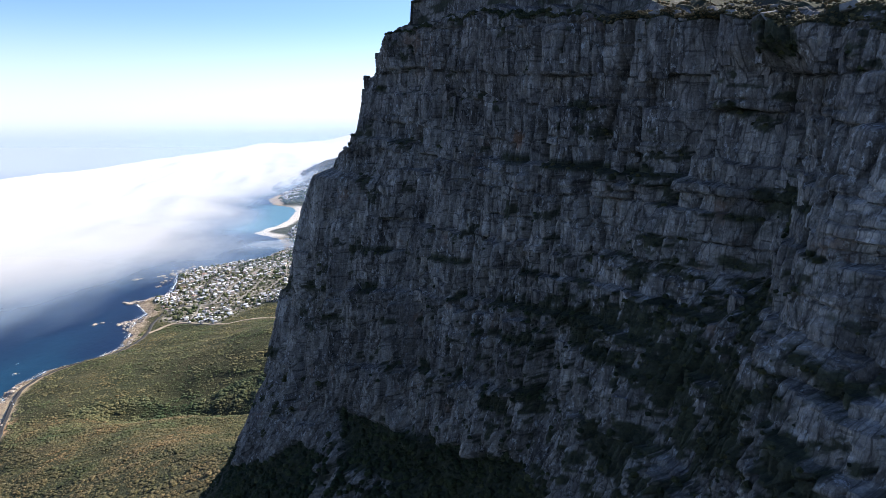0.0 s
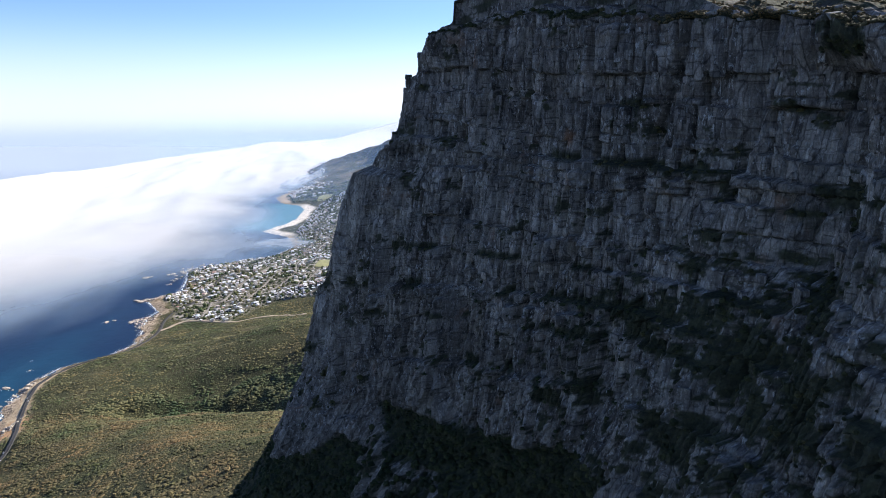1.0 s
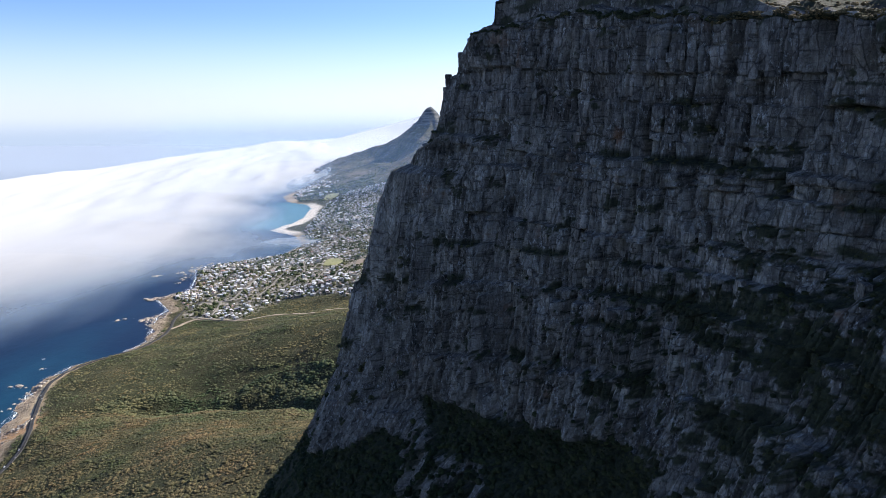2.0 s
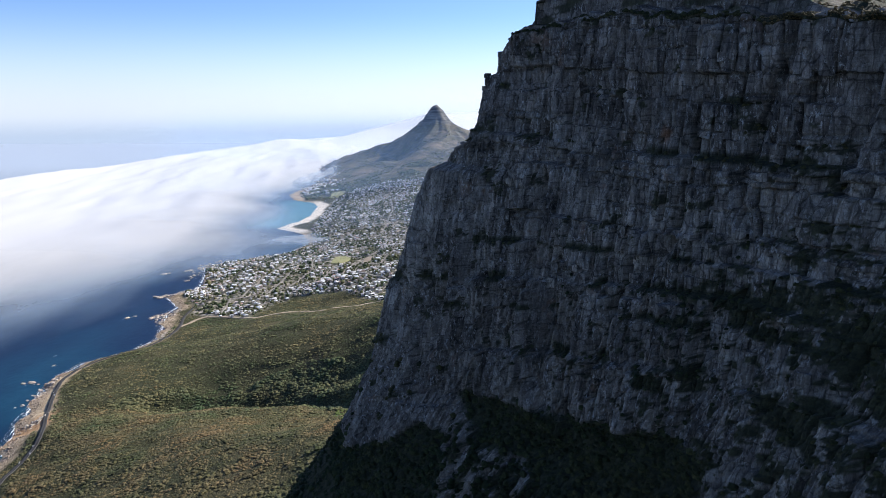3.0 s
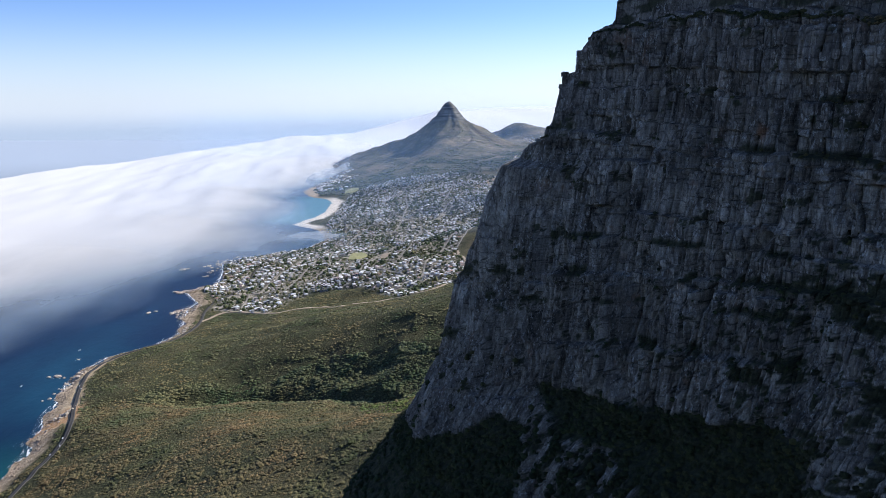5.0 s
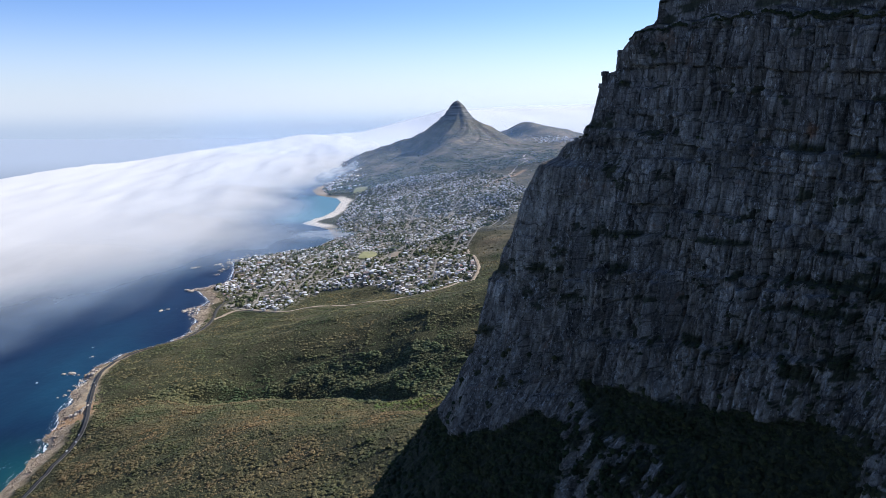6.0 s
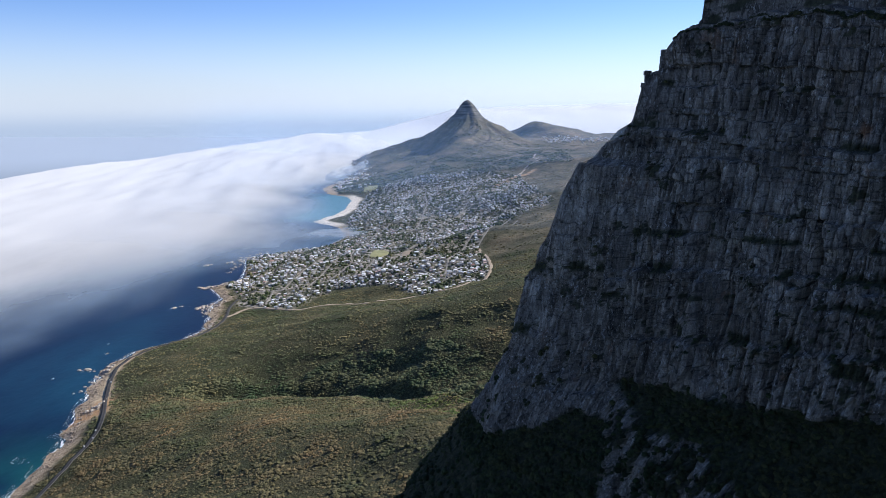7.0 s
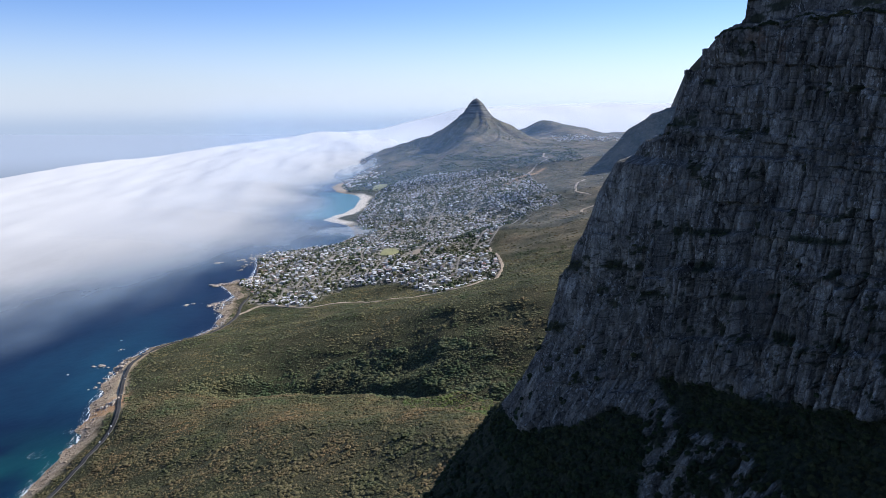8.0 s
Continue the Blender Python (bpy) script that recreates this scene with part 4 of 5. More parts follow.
def fog_wisp(x0, y0, wide, deep, tall, thick, seed):
    """A torn shred of fog drifting over the shore."""
    a, b = np.meshgrid(np.linspace(-1, 1, 40), np.linspace(-1, 1, 40))
    rad = np.hypot(a, b) + 0.25 * fractal(a * 2, b * 2, 3, seed)
    x, y = x0 + wide * a, y0 + deep * b
    floor = np.maximum(land(x, y), 0)
    top = floor + 1 + tall * np.clip(1 - rad ** 2, 0, 1) * (1 + 0.3 * fractal(a * 3, b * 3, 3, seed + 1))
    cover = thick * smooth(1.0, 0.15, rad)
    f = grid_faces(*x.shape)
    ob = mesh_from("fog_wisp", np.stack([x, y, top], -1).reshape(-1, 3), f, FOG, True, {"cover": cover.ravel()})
    return tagged(ob, "thin torn wisp of sea fog over the shore", "fog", kind="stuff")


fog_wisp(-300, 1400, 80, 80, 4, 0.42, 221)
fog_wisp(-470, 2560, 110, 330, 16, 0.5, 224)


def cloud_bank():
    """Low cloud far out beyond the peaks, a long rounded ridge."""
    xs, v = np.linspace(-1500, 2600, 120), np.linspace(0, 1, 40)
    x, w = np.meshgrid(xs, v)
    y = 3600 + 1350 * w + 30 * fractal(x / 300, w * 3, 3, 241)
    crest = np.interp(x, [-1500, -700, -100, 900, 1500, 2600], [0, 60, 215, 245, 235, 215])
    z = 1 + crest * w * (1 + 0.02 * fractal(x / 260, w * 3, 3, 242))
    cover = smooth(0.0, 0.05, w) * smooth(-1500, -500, x) * (0.97 - 0.5 * smooth(0.9, 1.0, w))
    top = np.stack([x, y, z], -1)
    low = np.stack([x, y, 0 * z - 0.8], -1)
    f = grid_faces(*x.shape)
    ob = mesh_from("cloud_bank", np.concatenate([top.reshape(-1, 3), low.reshape(-1, 3)]), np.concatenate([f, f[:, ::-1] + x.size]), CLOUD, True,
                   {"cover": np.concatenate([cover.ravel(), 0 * cover.ravel()])})
    return tagged(ob, "low white cloud bank along the far horizon", "cloud", kind="stuff")


cloud_bank()


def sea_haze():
    """Haze over the far water painted on a pale sheet, thicker with distance."""
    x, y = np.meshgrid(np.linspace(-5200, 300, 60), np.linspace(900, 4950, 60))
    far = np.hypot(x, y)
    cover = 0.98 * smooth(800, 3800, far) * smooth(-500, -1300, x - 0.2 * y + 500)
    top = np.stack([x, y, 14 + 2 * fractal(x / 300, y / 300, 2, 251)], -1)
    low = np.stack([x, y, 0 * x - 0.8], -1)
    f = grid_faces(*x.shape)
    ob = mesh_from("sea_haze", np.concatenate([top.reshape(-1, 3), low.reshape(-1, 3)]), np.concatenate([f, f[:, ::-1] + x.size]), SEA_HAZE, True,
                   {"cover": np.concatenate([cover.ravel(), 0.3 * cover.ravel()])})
    return tagged(ob, "pale sheet painted as haze over the far ocean", "haze", kind="stuff")


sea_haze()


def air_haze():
    """Aerial haze painted on faint bluish sheets across the valley, one behind the other."""
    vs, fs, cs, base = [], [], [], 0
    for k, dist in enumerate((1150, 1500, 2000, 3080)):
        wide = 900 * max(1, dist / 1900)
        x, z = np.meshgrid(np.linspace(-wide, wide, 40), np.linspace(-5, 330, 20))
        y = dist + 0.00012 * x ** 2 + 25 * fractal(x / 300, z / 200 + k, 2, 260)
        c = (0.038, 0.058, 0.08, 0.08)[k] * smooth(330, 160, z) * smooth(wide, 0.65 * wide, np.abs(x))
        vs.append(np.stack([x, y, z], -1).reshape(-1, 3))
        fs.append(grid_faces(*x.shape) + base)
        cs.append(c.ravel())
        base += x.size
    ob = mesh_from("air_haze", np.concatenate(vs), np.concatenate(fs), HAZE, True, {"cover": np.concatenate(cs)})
    return tagged(ob, "faint bluish sheets painted as haze over the valley", "haze", kind="stuff")


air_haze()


# ---------------------------------------------------------------- things
def part(name, bm, mat, parent=None, label="", smooth_shade=False):
    me = bpy.data.meshes.new(name)
    bm.to_mesh(me)
    bm.free()
    for p in me.polygons:
        p.use_smooth = smooth_shade
    me.materials.append(mat)
    ob = new(name, me)
    ob.parent = parent
    if label:
        ob["label"] = label
    return ob


def ground_z(x, y):
    return float(land(np.array([x]), np.array([y]))[0])


def box(bm, x0, x1, y0, y1, z0, z1):
    v = [bm.verts.new(c) for c in ((x0, y0, z0), (x1, y0, z0), (x1, y1, z0), (x0, y1, z0), (x0, y0, z1), (x1, y0, z1), (x1, y1, z1), (x0, y1, z1))]
    for f in ((3, 2, 1, 0), (4, 5, 6, 7), (0, 1, 5, 4), (1, 2, 6, 5), (2, 3, 7, 6), (3, 0, 4, 7)):
        bm.faces.new([v[i] for i in f])
    return v


def gable(bm, x0, x1, y0, y1, z, rise, over, hip=0.0):
    """A pitched roof with some thickness; hip pulls in the ridge's ends."""
    x0, x1, y0, y1 = x0 - over, x1 + over, y0 - over, y1 + over
    ym = (y0 + y1) / 2
    low = [bm.verts.new(c) for c in ((x0, y0, z - 0.15), (x1, y0, z - 0.15), (x1, y1, z - 0.15), (x0, y1, z - 0.15))]
    up = [bm.verts.new(c) for c in ((x0, y0, z), (x1, y0, z), (x1, y1, z), (x0, y1, z))]
    r = [bm.verts.new(c) for c in ((x0 + hip, ym, z + rise), (x1 - hip, ym, z + rise))]
    bm.faces.new(low[::-1])
    for i in range(4):
        bm.faces.new((low[i], low[(i + 1) % 4], up[(i + 1) % 4], up[i]))
    bm.faces.new((up[0], up[1], r[1], r[0]))
    bm.faces.new((up[2], up[3], r[0], r[1]))
    bm.faces.new((up[1], up[2], r[1]))
    bm.faces.new((up[3], up[0], r[0]))


def ribbon(name, points, width, mat, label, category, lift=0.35, step=3.0, ragged=0.0):
    """A strip that follows the ground along a line, with shoulders that go down into the soil."""
    line, s = resample(points, step)
    t = np.gradient(line, axis=0)
    t /= np.hypot(*t.T)[:, None]
    nrm = np.stack([-t[:, 1], t[:, 0]], 1)
    rows = []
    mid = land(line[:, 0], line[:, 1])
    for k in (-1, -0.5, 0, 0.5, 1):
        wide = width / 2 * (1 + ragged * fractal(s / 9 + 40 * k, s * 0, 2, 301))
        p = line + nrm * (k * wide)[:, None]
        g = land(p[:, 0], p[:, 1])
        rows.append(np.stack([p[:, 0], p[:, 1], np.maximum(g, mid * 0.6 + g * 0.4) + lift], -1))
    first, final = rows[0].copy(), rows[-1].copy()
    first[:, 2] -= 1.5
    final[:, 2] -= 1.5
    v = np.stack([first, *rows, final])
    ob = mesh_from(name, v.reshape(-1, 3), grid_faces(*v.shape[:2])[:, ::-1], mat, True)
    return tagged(ob, label, category, kind="structure")


STREETS = [
    [(-328, 950), (-270, 960), (-205, 1000), (-150, 1010), (-90, 960), (-45, 900)],
    [(-225, 992), (-205, 1082), (-218, 1161), (-215, 1250), (-204, 1363), (-180, 1480)],
    [(-300, 1190), (-215, 1130), (-130, 1090), (-60, 1060), (0, 990)],
]
STREETS += [
    [(-150, 1010), (-140, 1090), (-100, 1200), (-66, 1330), (-66, 1413), (-31, 1484), (-6, 1560), (60, 1700), (110, 1840)],
    [(-232, 1390), (-150, 1380), (-60, 1340), (40, 1345)],
    [(-240, 1560), (-150, 1590), (-40, 1600), (60, 1590), (135, 1560)],
    [(-250, 1750), (-150, 1790), (-30, 1800), (90, 1790)],
    [(-255, 1900), (-160, 1930), (-40, 1950), (60, 1960)],
    [(-290, 884), (-296, 933), (-300, 960)],
    [(-45, 900), (-40, 1000), (-20, 1110), (20, 1250), (80, 1390)],
    [(-285, 962), (-278, 1060), (-262, 1160)],
    [(-250, 968), (-240, 1060), (-232, 1150)],
]
STREETS += [
    [(-105, 975), (-92, 1070), (-72, 1180)],
    [(-180, 1008), (-172, 1060), (-168, 1110)],
    [(5, 1110), (38, 1220), (86, 1320)],
    [(-262, 1290), (-180, 1296), (-90, 1286), (-20, 1270)],
    [(-218, 1460), (-120, 1486), (-34, 1480)],
    [(-245, 1650), (-150, 1690), (-30, 1700), (80, 1690)],
    [(-122, 1384), (-114, 1500), (-110, 1620), (-124, 1780), (-130, 1930)],
    [(-22, 1600), (-10, 1720), (2, 1880), (0, 1950)],
    [(70, 1590), (86, 1700), (100, 1800)],
]
TRACKS = [
    [(-326, 832), (-309, 868), (-270, 858), (-235, 840), (-205, 845), (-166, 845), (-125, 800), (-101, 786), (-74, 795), (-45, 765), (-20, 770), (6, 830), (18, 890), (18, 955), (9, 1030), (6, 1090)],
    [(205, 2190), (190, 2110), (200, 2060), (177, 2020), (153, 1985), (123, 1900), (72, 1831)],
    [(241, 1615), (210, 1536), (204, 1476), (224, 1427)],
    [(230, 1350), (214, 1332), (190, 1317), (186, 1290)],
]
ribbon("coast_road", COAST_ROAD, 3.9, ASPHALT, "two-lane asphalt road along the shore", "road", 0.5)
for pts in STREETS:
    ribbon("street", pts, 2.6, STREET, "pale residential street", "street", 0.5, 8.0)
for k, pts in enumerate(TRACKS):
    ribbon("dirt_track", pts, 4.4 if k == 0 else 5.0, DIRT, "pale dirt firebreak track", "track", 0.35, 6.0, 0.5)


FIELDS = [(-168, 1156, 16, 30), (-117, 1130, 8, 20), (-306, 2045, 22, 36)]


def playing_field(cx, cy, rx, ry, mat, label):
    bm = bmesh.new()
    rings = []
    for k in (0.3, 0.65, 1.0, 1.04):
        ring = [(cx + rx * k * math.cos(a) * (1 + 0.1 * math.cos(3 * a)), cy + ry * k * math.sin(a)) for a in np.linspace(0, 2 * math.pi, 24, endpoint=False)]
        rings.append([bm.verts.new((x, y, ground_z(x, y) + (0.6 if k <= 1 else -1.0))) for x, y in ring])
    hub = bm.verts.new((cx, cy, ground_z(cx, cy) + 0.6))
    for i in range(24):
        j = (i + 1) % 24
        bm.faces.new((hub, rings[0][i], rings[0][j]))
        for a, b in zip(rings, rings[1:]):
            bm.faces.new((a[i], b[i], b[j], a[j]))
    tagged(part("playing_field", bm, mat), label, "field", kind="structure")


playing_field(*FIELDS[0], GRASS, "pale green mown playing field among the houses")
playing_field(*FIELDS[1], DIRT, "bare tan sports ground beside the green field")
playing_field(*FIELDS[2], GRASS, "green oval field at the foot of the peak")


def off_fields(x, y, margin):
    """True where no playing field lies within the margin."""
    free = np.ones(np.shape(x), bool)
    for cx, cy, rx, ry in FIELDS:
        free &= ((x - cx) / (rx + margin)) ** 2 + ((y - cy) / (ry + 2 * margin)) ** 2 > 1
    return free


# houses
def near_line(x, y, lines, reach):
    hit = np.zeros(np.shape(x), bool)
    for pts in lines:
        line, _ = resample(pts, 4.0)
        for px, py in line:
            hit |= (x - px) ** 2 + (y - py) ** 2 < reach ** 2
    return hit


def town_sites():
    """Plots of the town: x, y, turn, size."""
    rng = np.random.RandomState(21)
    gx, gy = np.meshgrid(np.arange(-410, 190, 7.8), np.arange(770, 2110, 9.4))
    x = (gx + rng.uniform(-2.6, 2.6, gx.shape) + (np.round(gy / 9.4) % 2) * 4.0).ravel()
    y = (gy + rng.uniform(-2.8, 2.8, gy.shape)).ravel()
    ok = in_ring(x, y, TOWN) & ~near_line(x, y, STREETS + [COAST_ROAD], 4.4)
    ok &= off_fields(x, y, 7)
    ok &= fractal(x / 45, y / 70, 4, 77) + rng.uniform(-0.9, 0.9, len(x)) < np.interp(y, [1000, 1500], [0.3, 0.2])
    ok &= (land(x, y) > 1.2) & (fractal(x / 38, y / 60, 3, 80) < 0.4)
    x, y = x[ok], y[ok]
    turn = 0.35 * fractal(x / 90, y / 90, 2, 78) + rng.choice([0, math.pi / 2], len(x)) + rng.uniform(-0.12, 0.12, len(x)) + 0.35
    return x, y, turn, (0.55 + 0.62 * rng.uniform(0, 1, len(x)) ** 2) * np.interp(y, [800, 1000, 1600], [0.8, 0.9, 0.82])


sx, sy, sturn, ssize = town_sites()
order = np.argsort(sy + 0.15 * np.abs(sx + 150))
GLASS = plain("dark_window_glass", (0.03, 0.04, 0.05), 0.15, 0.2, 2, 0.6)
ROOF_ONE, WALL_ONE = object_mat("roof_sheet", ROOF_STOPS, 0.42), object_mat("painted_plaster", WALL_STOPS)
ROOF_MANY, WALL_MANY = island_mat("town_roofs", ROOF_STOPS, 0.42), island_mat("town_walls", WALL_STOPS)


def house_bodies(kind):
    """Wall, roof and window bands of one kind of house, as three bmeshes; the floor line lies at z = 0."""
    w, r, g = bmesh.new(), bmesh.new(), []
    if kind == 0:      # long gabled house with a wing
        box(w, -3.6, 3.6, -2.2, 2.2, -3, 2.5)
        gable(r, -3.6, 3.6, -2.2, 2.2, 2.5, 1.3, 0.3)
        box(w, -0.5, 2.6, -4.2, -2.1, -3, 2.2)
        gable(r, -0.5, 2.6, -4.2, -2.1, 2.2, 0.7, 0.2)
        g.append((-3.2, -1.0, -2.26, -2.18, 0.6, 1.9))
        g.append((0.0, 2.1, -4.26, -4.18, 0.5, 1.8))
    elif kind == 1:    # flat-roofed house of two storeys with a terrace
        box(w, -3.2, 3.2, -2.8, 2.8, -3, 2.4)
        box(w, -3.2, 1.4, -1.0, 2.8, 2.4, 4.7)
        box(r, 1.45, 3.3, -2.9, 2.9, 2.4, 2.62)
        box(r, -3.4, 1.6, -1.3, 3.0, 4.7, 4.95)
        g.append((-2.8, 2.8, -2.86, -2.78, 0.4, 1.9))
        g.append((-2.9, 1.1, -1.06, -0.98, 2.9, 4.3))
    elif kind == 2:    # hipped bungalow
        box(w, -3.4, 3.4, -2.8, 2.8, -3, 2.3)
        gable(r, -3.4, 3.4, -2.8, 2.8, 2.3, 1.6, 0.35, 2.2)
        g.append((-2.8, -0.6, -2.86, -2.78, 0.6, 1.8))
        g.append((0.6, 2.8, -2.86, -2.78, 0.6, 1.8))
    elif kind == 3:    # villa of three stepped boxes
        box(w, -4.2, 0.4, -2.4, 2.4, -3, 3.0)
        box(w, 0.4, 4.2, -3.0, 1.6, -3, 4.6)
        box(r, -4.3, 0.38, -2.5, 2.5, 3.0, 3.22)
        box(r, 0.3, 4.3, -3.1, 1.7, 4.6, 4.85)
        g.append((-3.8, 0.0, -2.46, -2.38, 0.6, 2.4))
        g.append((0.8, 3.8, -3.06, -2.98, 2.6, 4.2))
        g.append((0.8, 3.8, -3.06, -2.98, 0.3, 1.9))
    else:              # small gabled cottage with chimney
        box(w, -2.6, 2.6, -1.9, 1.9, -3, 2.2)
        gable(r, -2.6, 2.6, -1.9, 1.9, 2.2, 1.2, 0.25)
        box(r, 1.4, 1.9, -0.2, 0.3, 2.6, 4.0)
        g.append((-2.0, -0.6, -1.96, -1.88, 0.6, 1.7))
        g.append((0.6, 2.0, -1.96, -1.88, 0.6, 1.7))
    return w, r, g


HOUSE_LABELS = ["white gabled house with a side wing, on the slope", "flat-roofed white house of two storeys with a terrace",
                "hipped bungalow with plastered walls", "modern villa of stepped white boxes", "small gabled cottage with a chimney"]


def house(kind):
    root = new("house")
    w, r, g = house_bodies(kind)
    part("wall", w, WALL_ONE, root)
    part("roof", r, ROOF_ONE, root)
    for at in g:
        pane = bmesh.new()
        box(pane, *at)
        part("window", pane, GLASS, root, "dark glazed window band")
    return tagged(root, HOUSE_LABELS[kind], "house", "houses of the seaside town")


rng = random.Random(5)
models = [house(k) for k in range(5)]
used = set()
for n, i in enumerate(order[:280]):
    kind = rng.choice([0, 0, 1, 1, 2, 2, 3, 4])
    m = pose(sx[i], sy[i], ground_z(sx[i], sy[i]) + 0.4, 0, 0, math.degrees(sturn[i]))
    if kind in used:
        ob = copy_thing(models[kind], m)
    else:
        ob = models[kind]
        ob.matrix_basis = m
        used.add(kind)
    ob.scale = (ssize[i],) * 3


def triangles(bm):
    bmesh.ops.triangulate(bm, faces=bm.faces[:])
    bm.verts.index_update()
    out = np.array([v.co[:] for v in bm.verts]), np.array([[v.index for v in f.verts] for f in bm.faces])
    bm.free()
    return out


rest = order[280:]
far_rng = np.random.RandomState(29)
fy = far_rng.uniform(2080, 2900, 420)
fx = coast(fy) + np.interp(fy, [2080, 2190, 2260], [50, 46, 14]) + 110 * far_rng.uniform(0, 1, 420) ** 1.5
hx, hy = far_rng.uniform(330, 640, 240), far_rng.uniform(2900, 3300, 240)
ok = fractal(fx / 60, fy / 60, 2, 79) > -0.1
ok &= off_fields(fx, fy, 6)
fx, fy = np.r_[fx[ok], hx], np.r_[fy[ok], hy]
sx, sy = np.r_[sx[rest], fx], np.r_[sy[rest], fy]
sturn, ssize = np.r_[sturn[rest], far_rng.uniform(0, 3, len(fx))], np.r_[ssize[rest], far_rng.uniform(0.8, 1.4, len(fx))]
spots = np.stack([sx, sy, land(sx, sy) + 0.4], 1)
wall_shapes, roof_shapes = [], []
for k in range(5):
    w, r, g = house_bodies(k)
    wall_shapes.append(triangles(w))
    roof_shapes.append(triangles(r))
for name, shapes, mat in (("town_walls", wall_shapes, WALL_MANY), ("town_roofs", roof_shapes, ROOF_MANY)):
    np.random.seed(33)
    ob = scattered(name, shapes, spots, ssize, ssize * 0.75, sturn, mat)
    tagged(ob, "houses of the far part of the town, white and grey", "houses", kind="stuff")


# ---------------------------------------------------------------- plants
def sown(count, x0, x1, y0, y1, seed, keep):
    r = np.random.RandomState(seed)
    x, y = r.uniform(x0, x1, count), r.uniform(y0, y1, count)
    ok = keep(x, y) & (fractal(x / 6, y / 6, 2, seed + 1) > r.uniform(-1.2, 0.15, count))
    return x[ok], y[ok], r


SMALL = lumps(6, 1, 0.35, 0.9, 3)
ROUND = lumps(6, 2, 0.3, 0.95, 4)


def on_slope(x, y):
    d = x - coast(y)
    return (d > np.interp(y, [440, 540, 560, 600, 700, 730], [17, 19, 30, 22, 14, 12]) + 3 * fractal(x / 15, y / 15, 2, 401)) & ~in_ring(x, y, TOWN) & ~near_line(x, y, [COAST_ROAD[:14], TRACKS[0]], 4.5) & (land(x, y) > 3)


def planting(name, label, shapes, count, x0, x1, y0, y1, seed, lo, hi, tallness, mat, keep):
    x, y, r = sown(count, x0, x1, y0, y1, seed, keep)
    size = (lo + (hi - lo) * r.uniform(0, 1, len(x)) ** 2) * np.clip(1 + 0.6 * fractal(x / 9, y / 9, 3, seed), 0.6, 1.6)
    z = land(x, y) - 0.1
    np.random.seed(seed)
    ob = scattered(name, shapes, np.stack([x, y, z], 1), size, size * tallness * r.uniform(0.7, 1.3, len(x)), r.uniform(0, 6.28, len(x)), mat)
    return tagged(ob, label, "bushes", kind="stuff")


def wooded(x, y):
    """Where the ravine's trees stand."""
    back = y - crest_line(x)
    return (x > -300) & (back > 1.5) & (back < np.interp(x, [-300, -150, -78, 0], [16, 58, 86, 120]) + 14 * fractal(x / 30, y / 30, 3, 402))


planting("fynbos", "dense olive-green fynbos scrub on the near spur", SMALL, 72000, -335, 15, 230, 575, 41, 0.42, 1.2, 0.48, SCRUB,
         lambda x, y: on_slope(x, y) & ~wooded(x, y))
planting("fynbos", "fresh green scrub along the spur's upper crest", SMALL, 14000, -75, 15, 260, 520, 50, 0.4, 1.2, 0.6, FRESH_SCRUB,
         lambda x, y: on_slope(x, y) & ~wooded(x, y) & (fractal(x / 18, y / 18, 3, 406) + (crest_line(x) - 50 - y) / -60 > 0.1))
planting("fynbos", "olive-green scrub with rounded taller bushes", ROUND, 1200, -330, 40, 230, 620, 42, 0.7, 1.4, 0.7, SCRUB,
         lambda x, y: on_slope(x, y) & ~wooded(x, y))
planting("ravine_wood", "dark green wood in the ravine", SMALL, 76000, -330, 130, 370, 700, 43, 0.75, 1.65, 0.62, FOREST,
         lambda x, y: on_slope(x, y) & wooded(x, y))
planting("fynbos", "low scrub on the middle slope", SMALL, 58000, -375, 150, 500, 965, 44, 0.5, 1.3, 0.42, SLOPE_SCRUB,
         lambda x, y: on_slope(x, y) & ~wooded(x, y))
planting("fynbos", "low scrub on the far slope above the town", SMALL, 9000, -60, 300, 780, 2000, 45, 0.6, 1.8, 0.5, SCRUB,
         lambda x, y: on_slope(x, y))
planting("garden_trees", "dark green garden trees between the houses", SMALL, 29000, -410, 190, 770, 2110, 46, 0.8, 2.4, 1.0, FOREST,
         lambda x, y: in_ring(x, y, TOWN) & ~near_line(x, y, STREETS, 3.0) & off_fields(x, y, 4))
planting("park_trees", "close groves of dark green trees in the town", SMALL, 15000, -400, 190, 790, 2100, 49, 1.0, 2.6, 1.1, FOREST,
         lambda x, y: in_ring(x, y, TOWN) & (fractal(x / 38, y / 60, 3, 80) > 0.36) & ~near_line(x, y, STREETS, 2.6) & off_fields(x, y, 3))
planting("hill_wood", "grey-green wood at the foot of the peak", SMALL, 15000, -440, 300, 2000, 2520, 47, 1.2, 3.4, 0.8, FOREST,
         lambda x, y: (x - coast(y) > 30) & ~in_ring(x, y, TOWN) & off_fields(x, y, 3) & (fractal(x / 50, y / 40, 4, 403) + (2240 - y) / 230 > 0.1))
planting("fynbos", "sparse dark bushes on the flanks of the peak", SMALL, 9000, -420, 420, 2250, 3000, 48, 1.0, 3.0, 0.6, FOREST,
         lambda x, y: (x - coast(y) > 30) & (land(x, y) < 190) & (fractal(x / 70, y / 70, 4, 405) > 0.1))


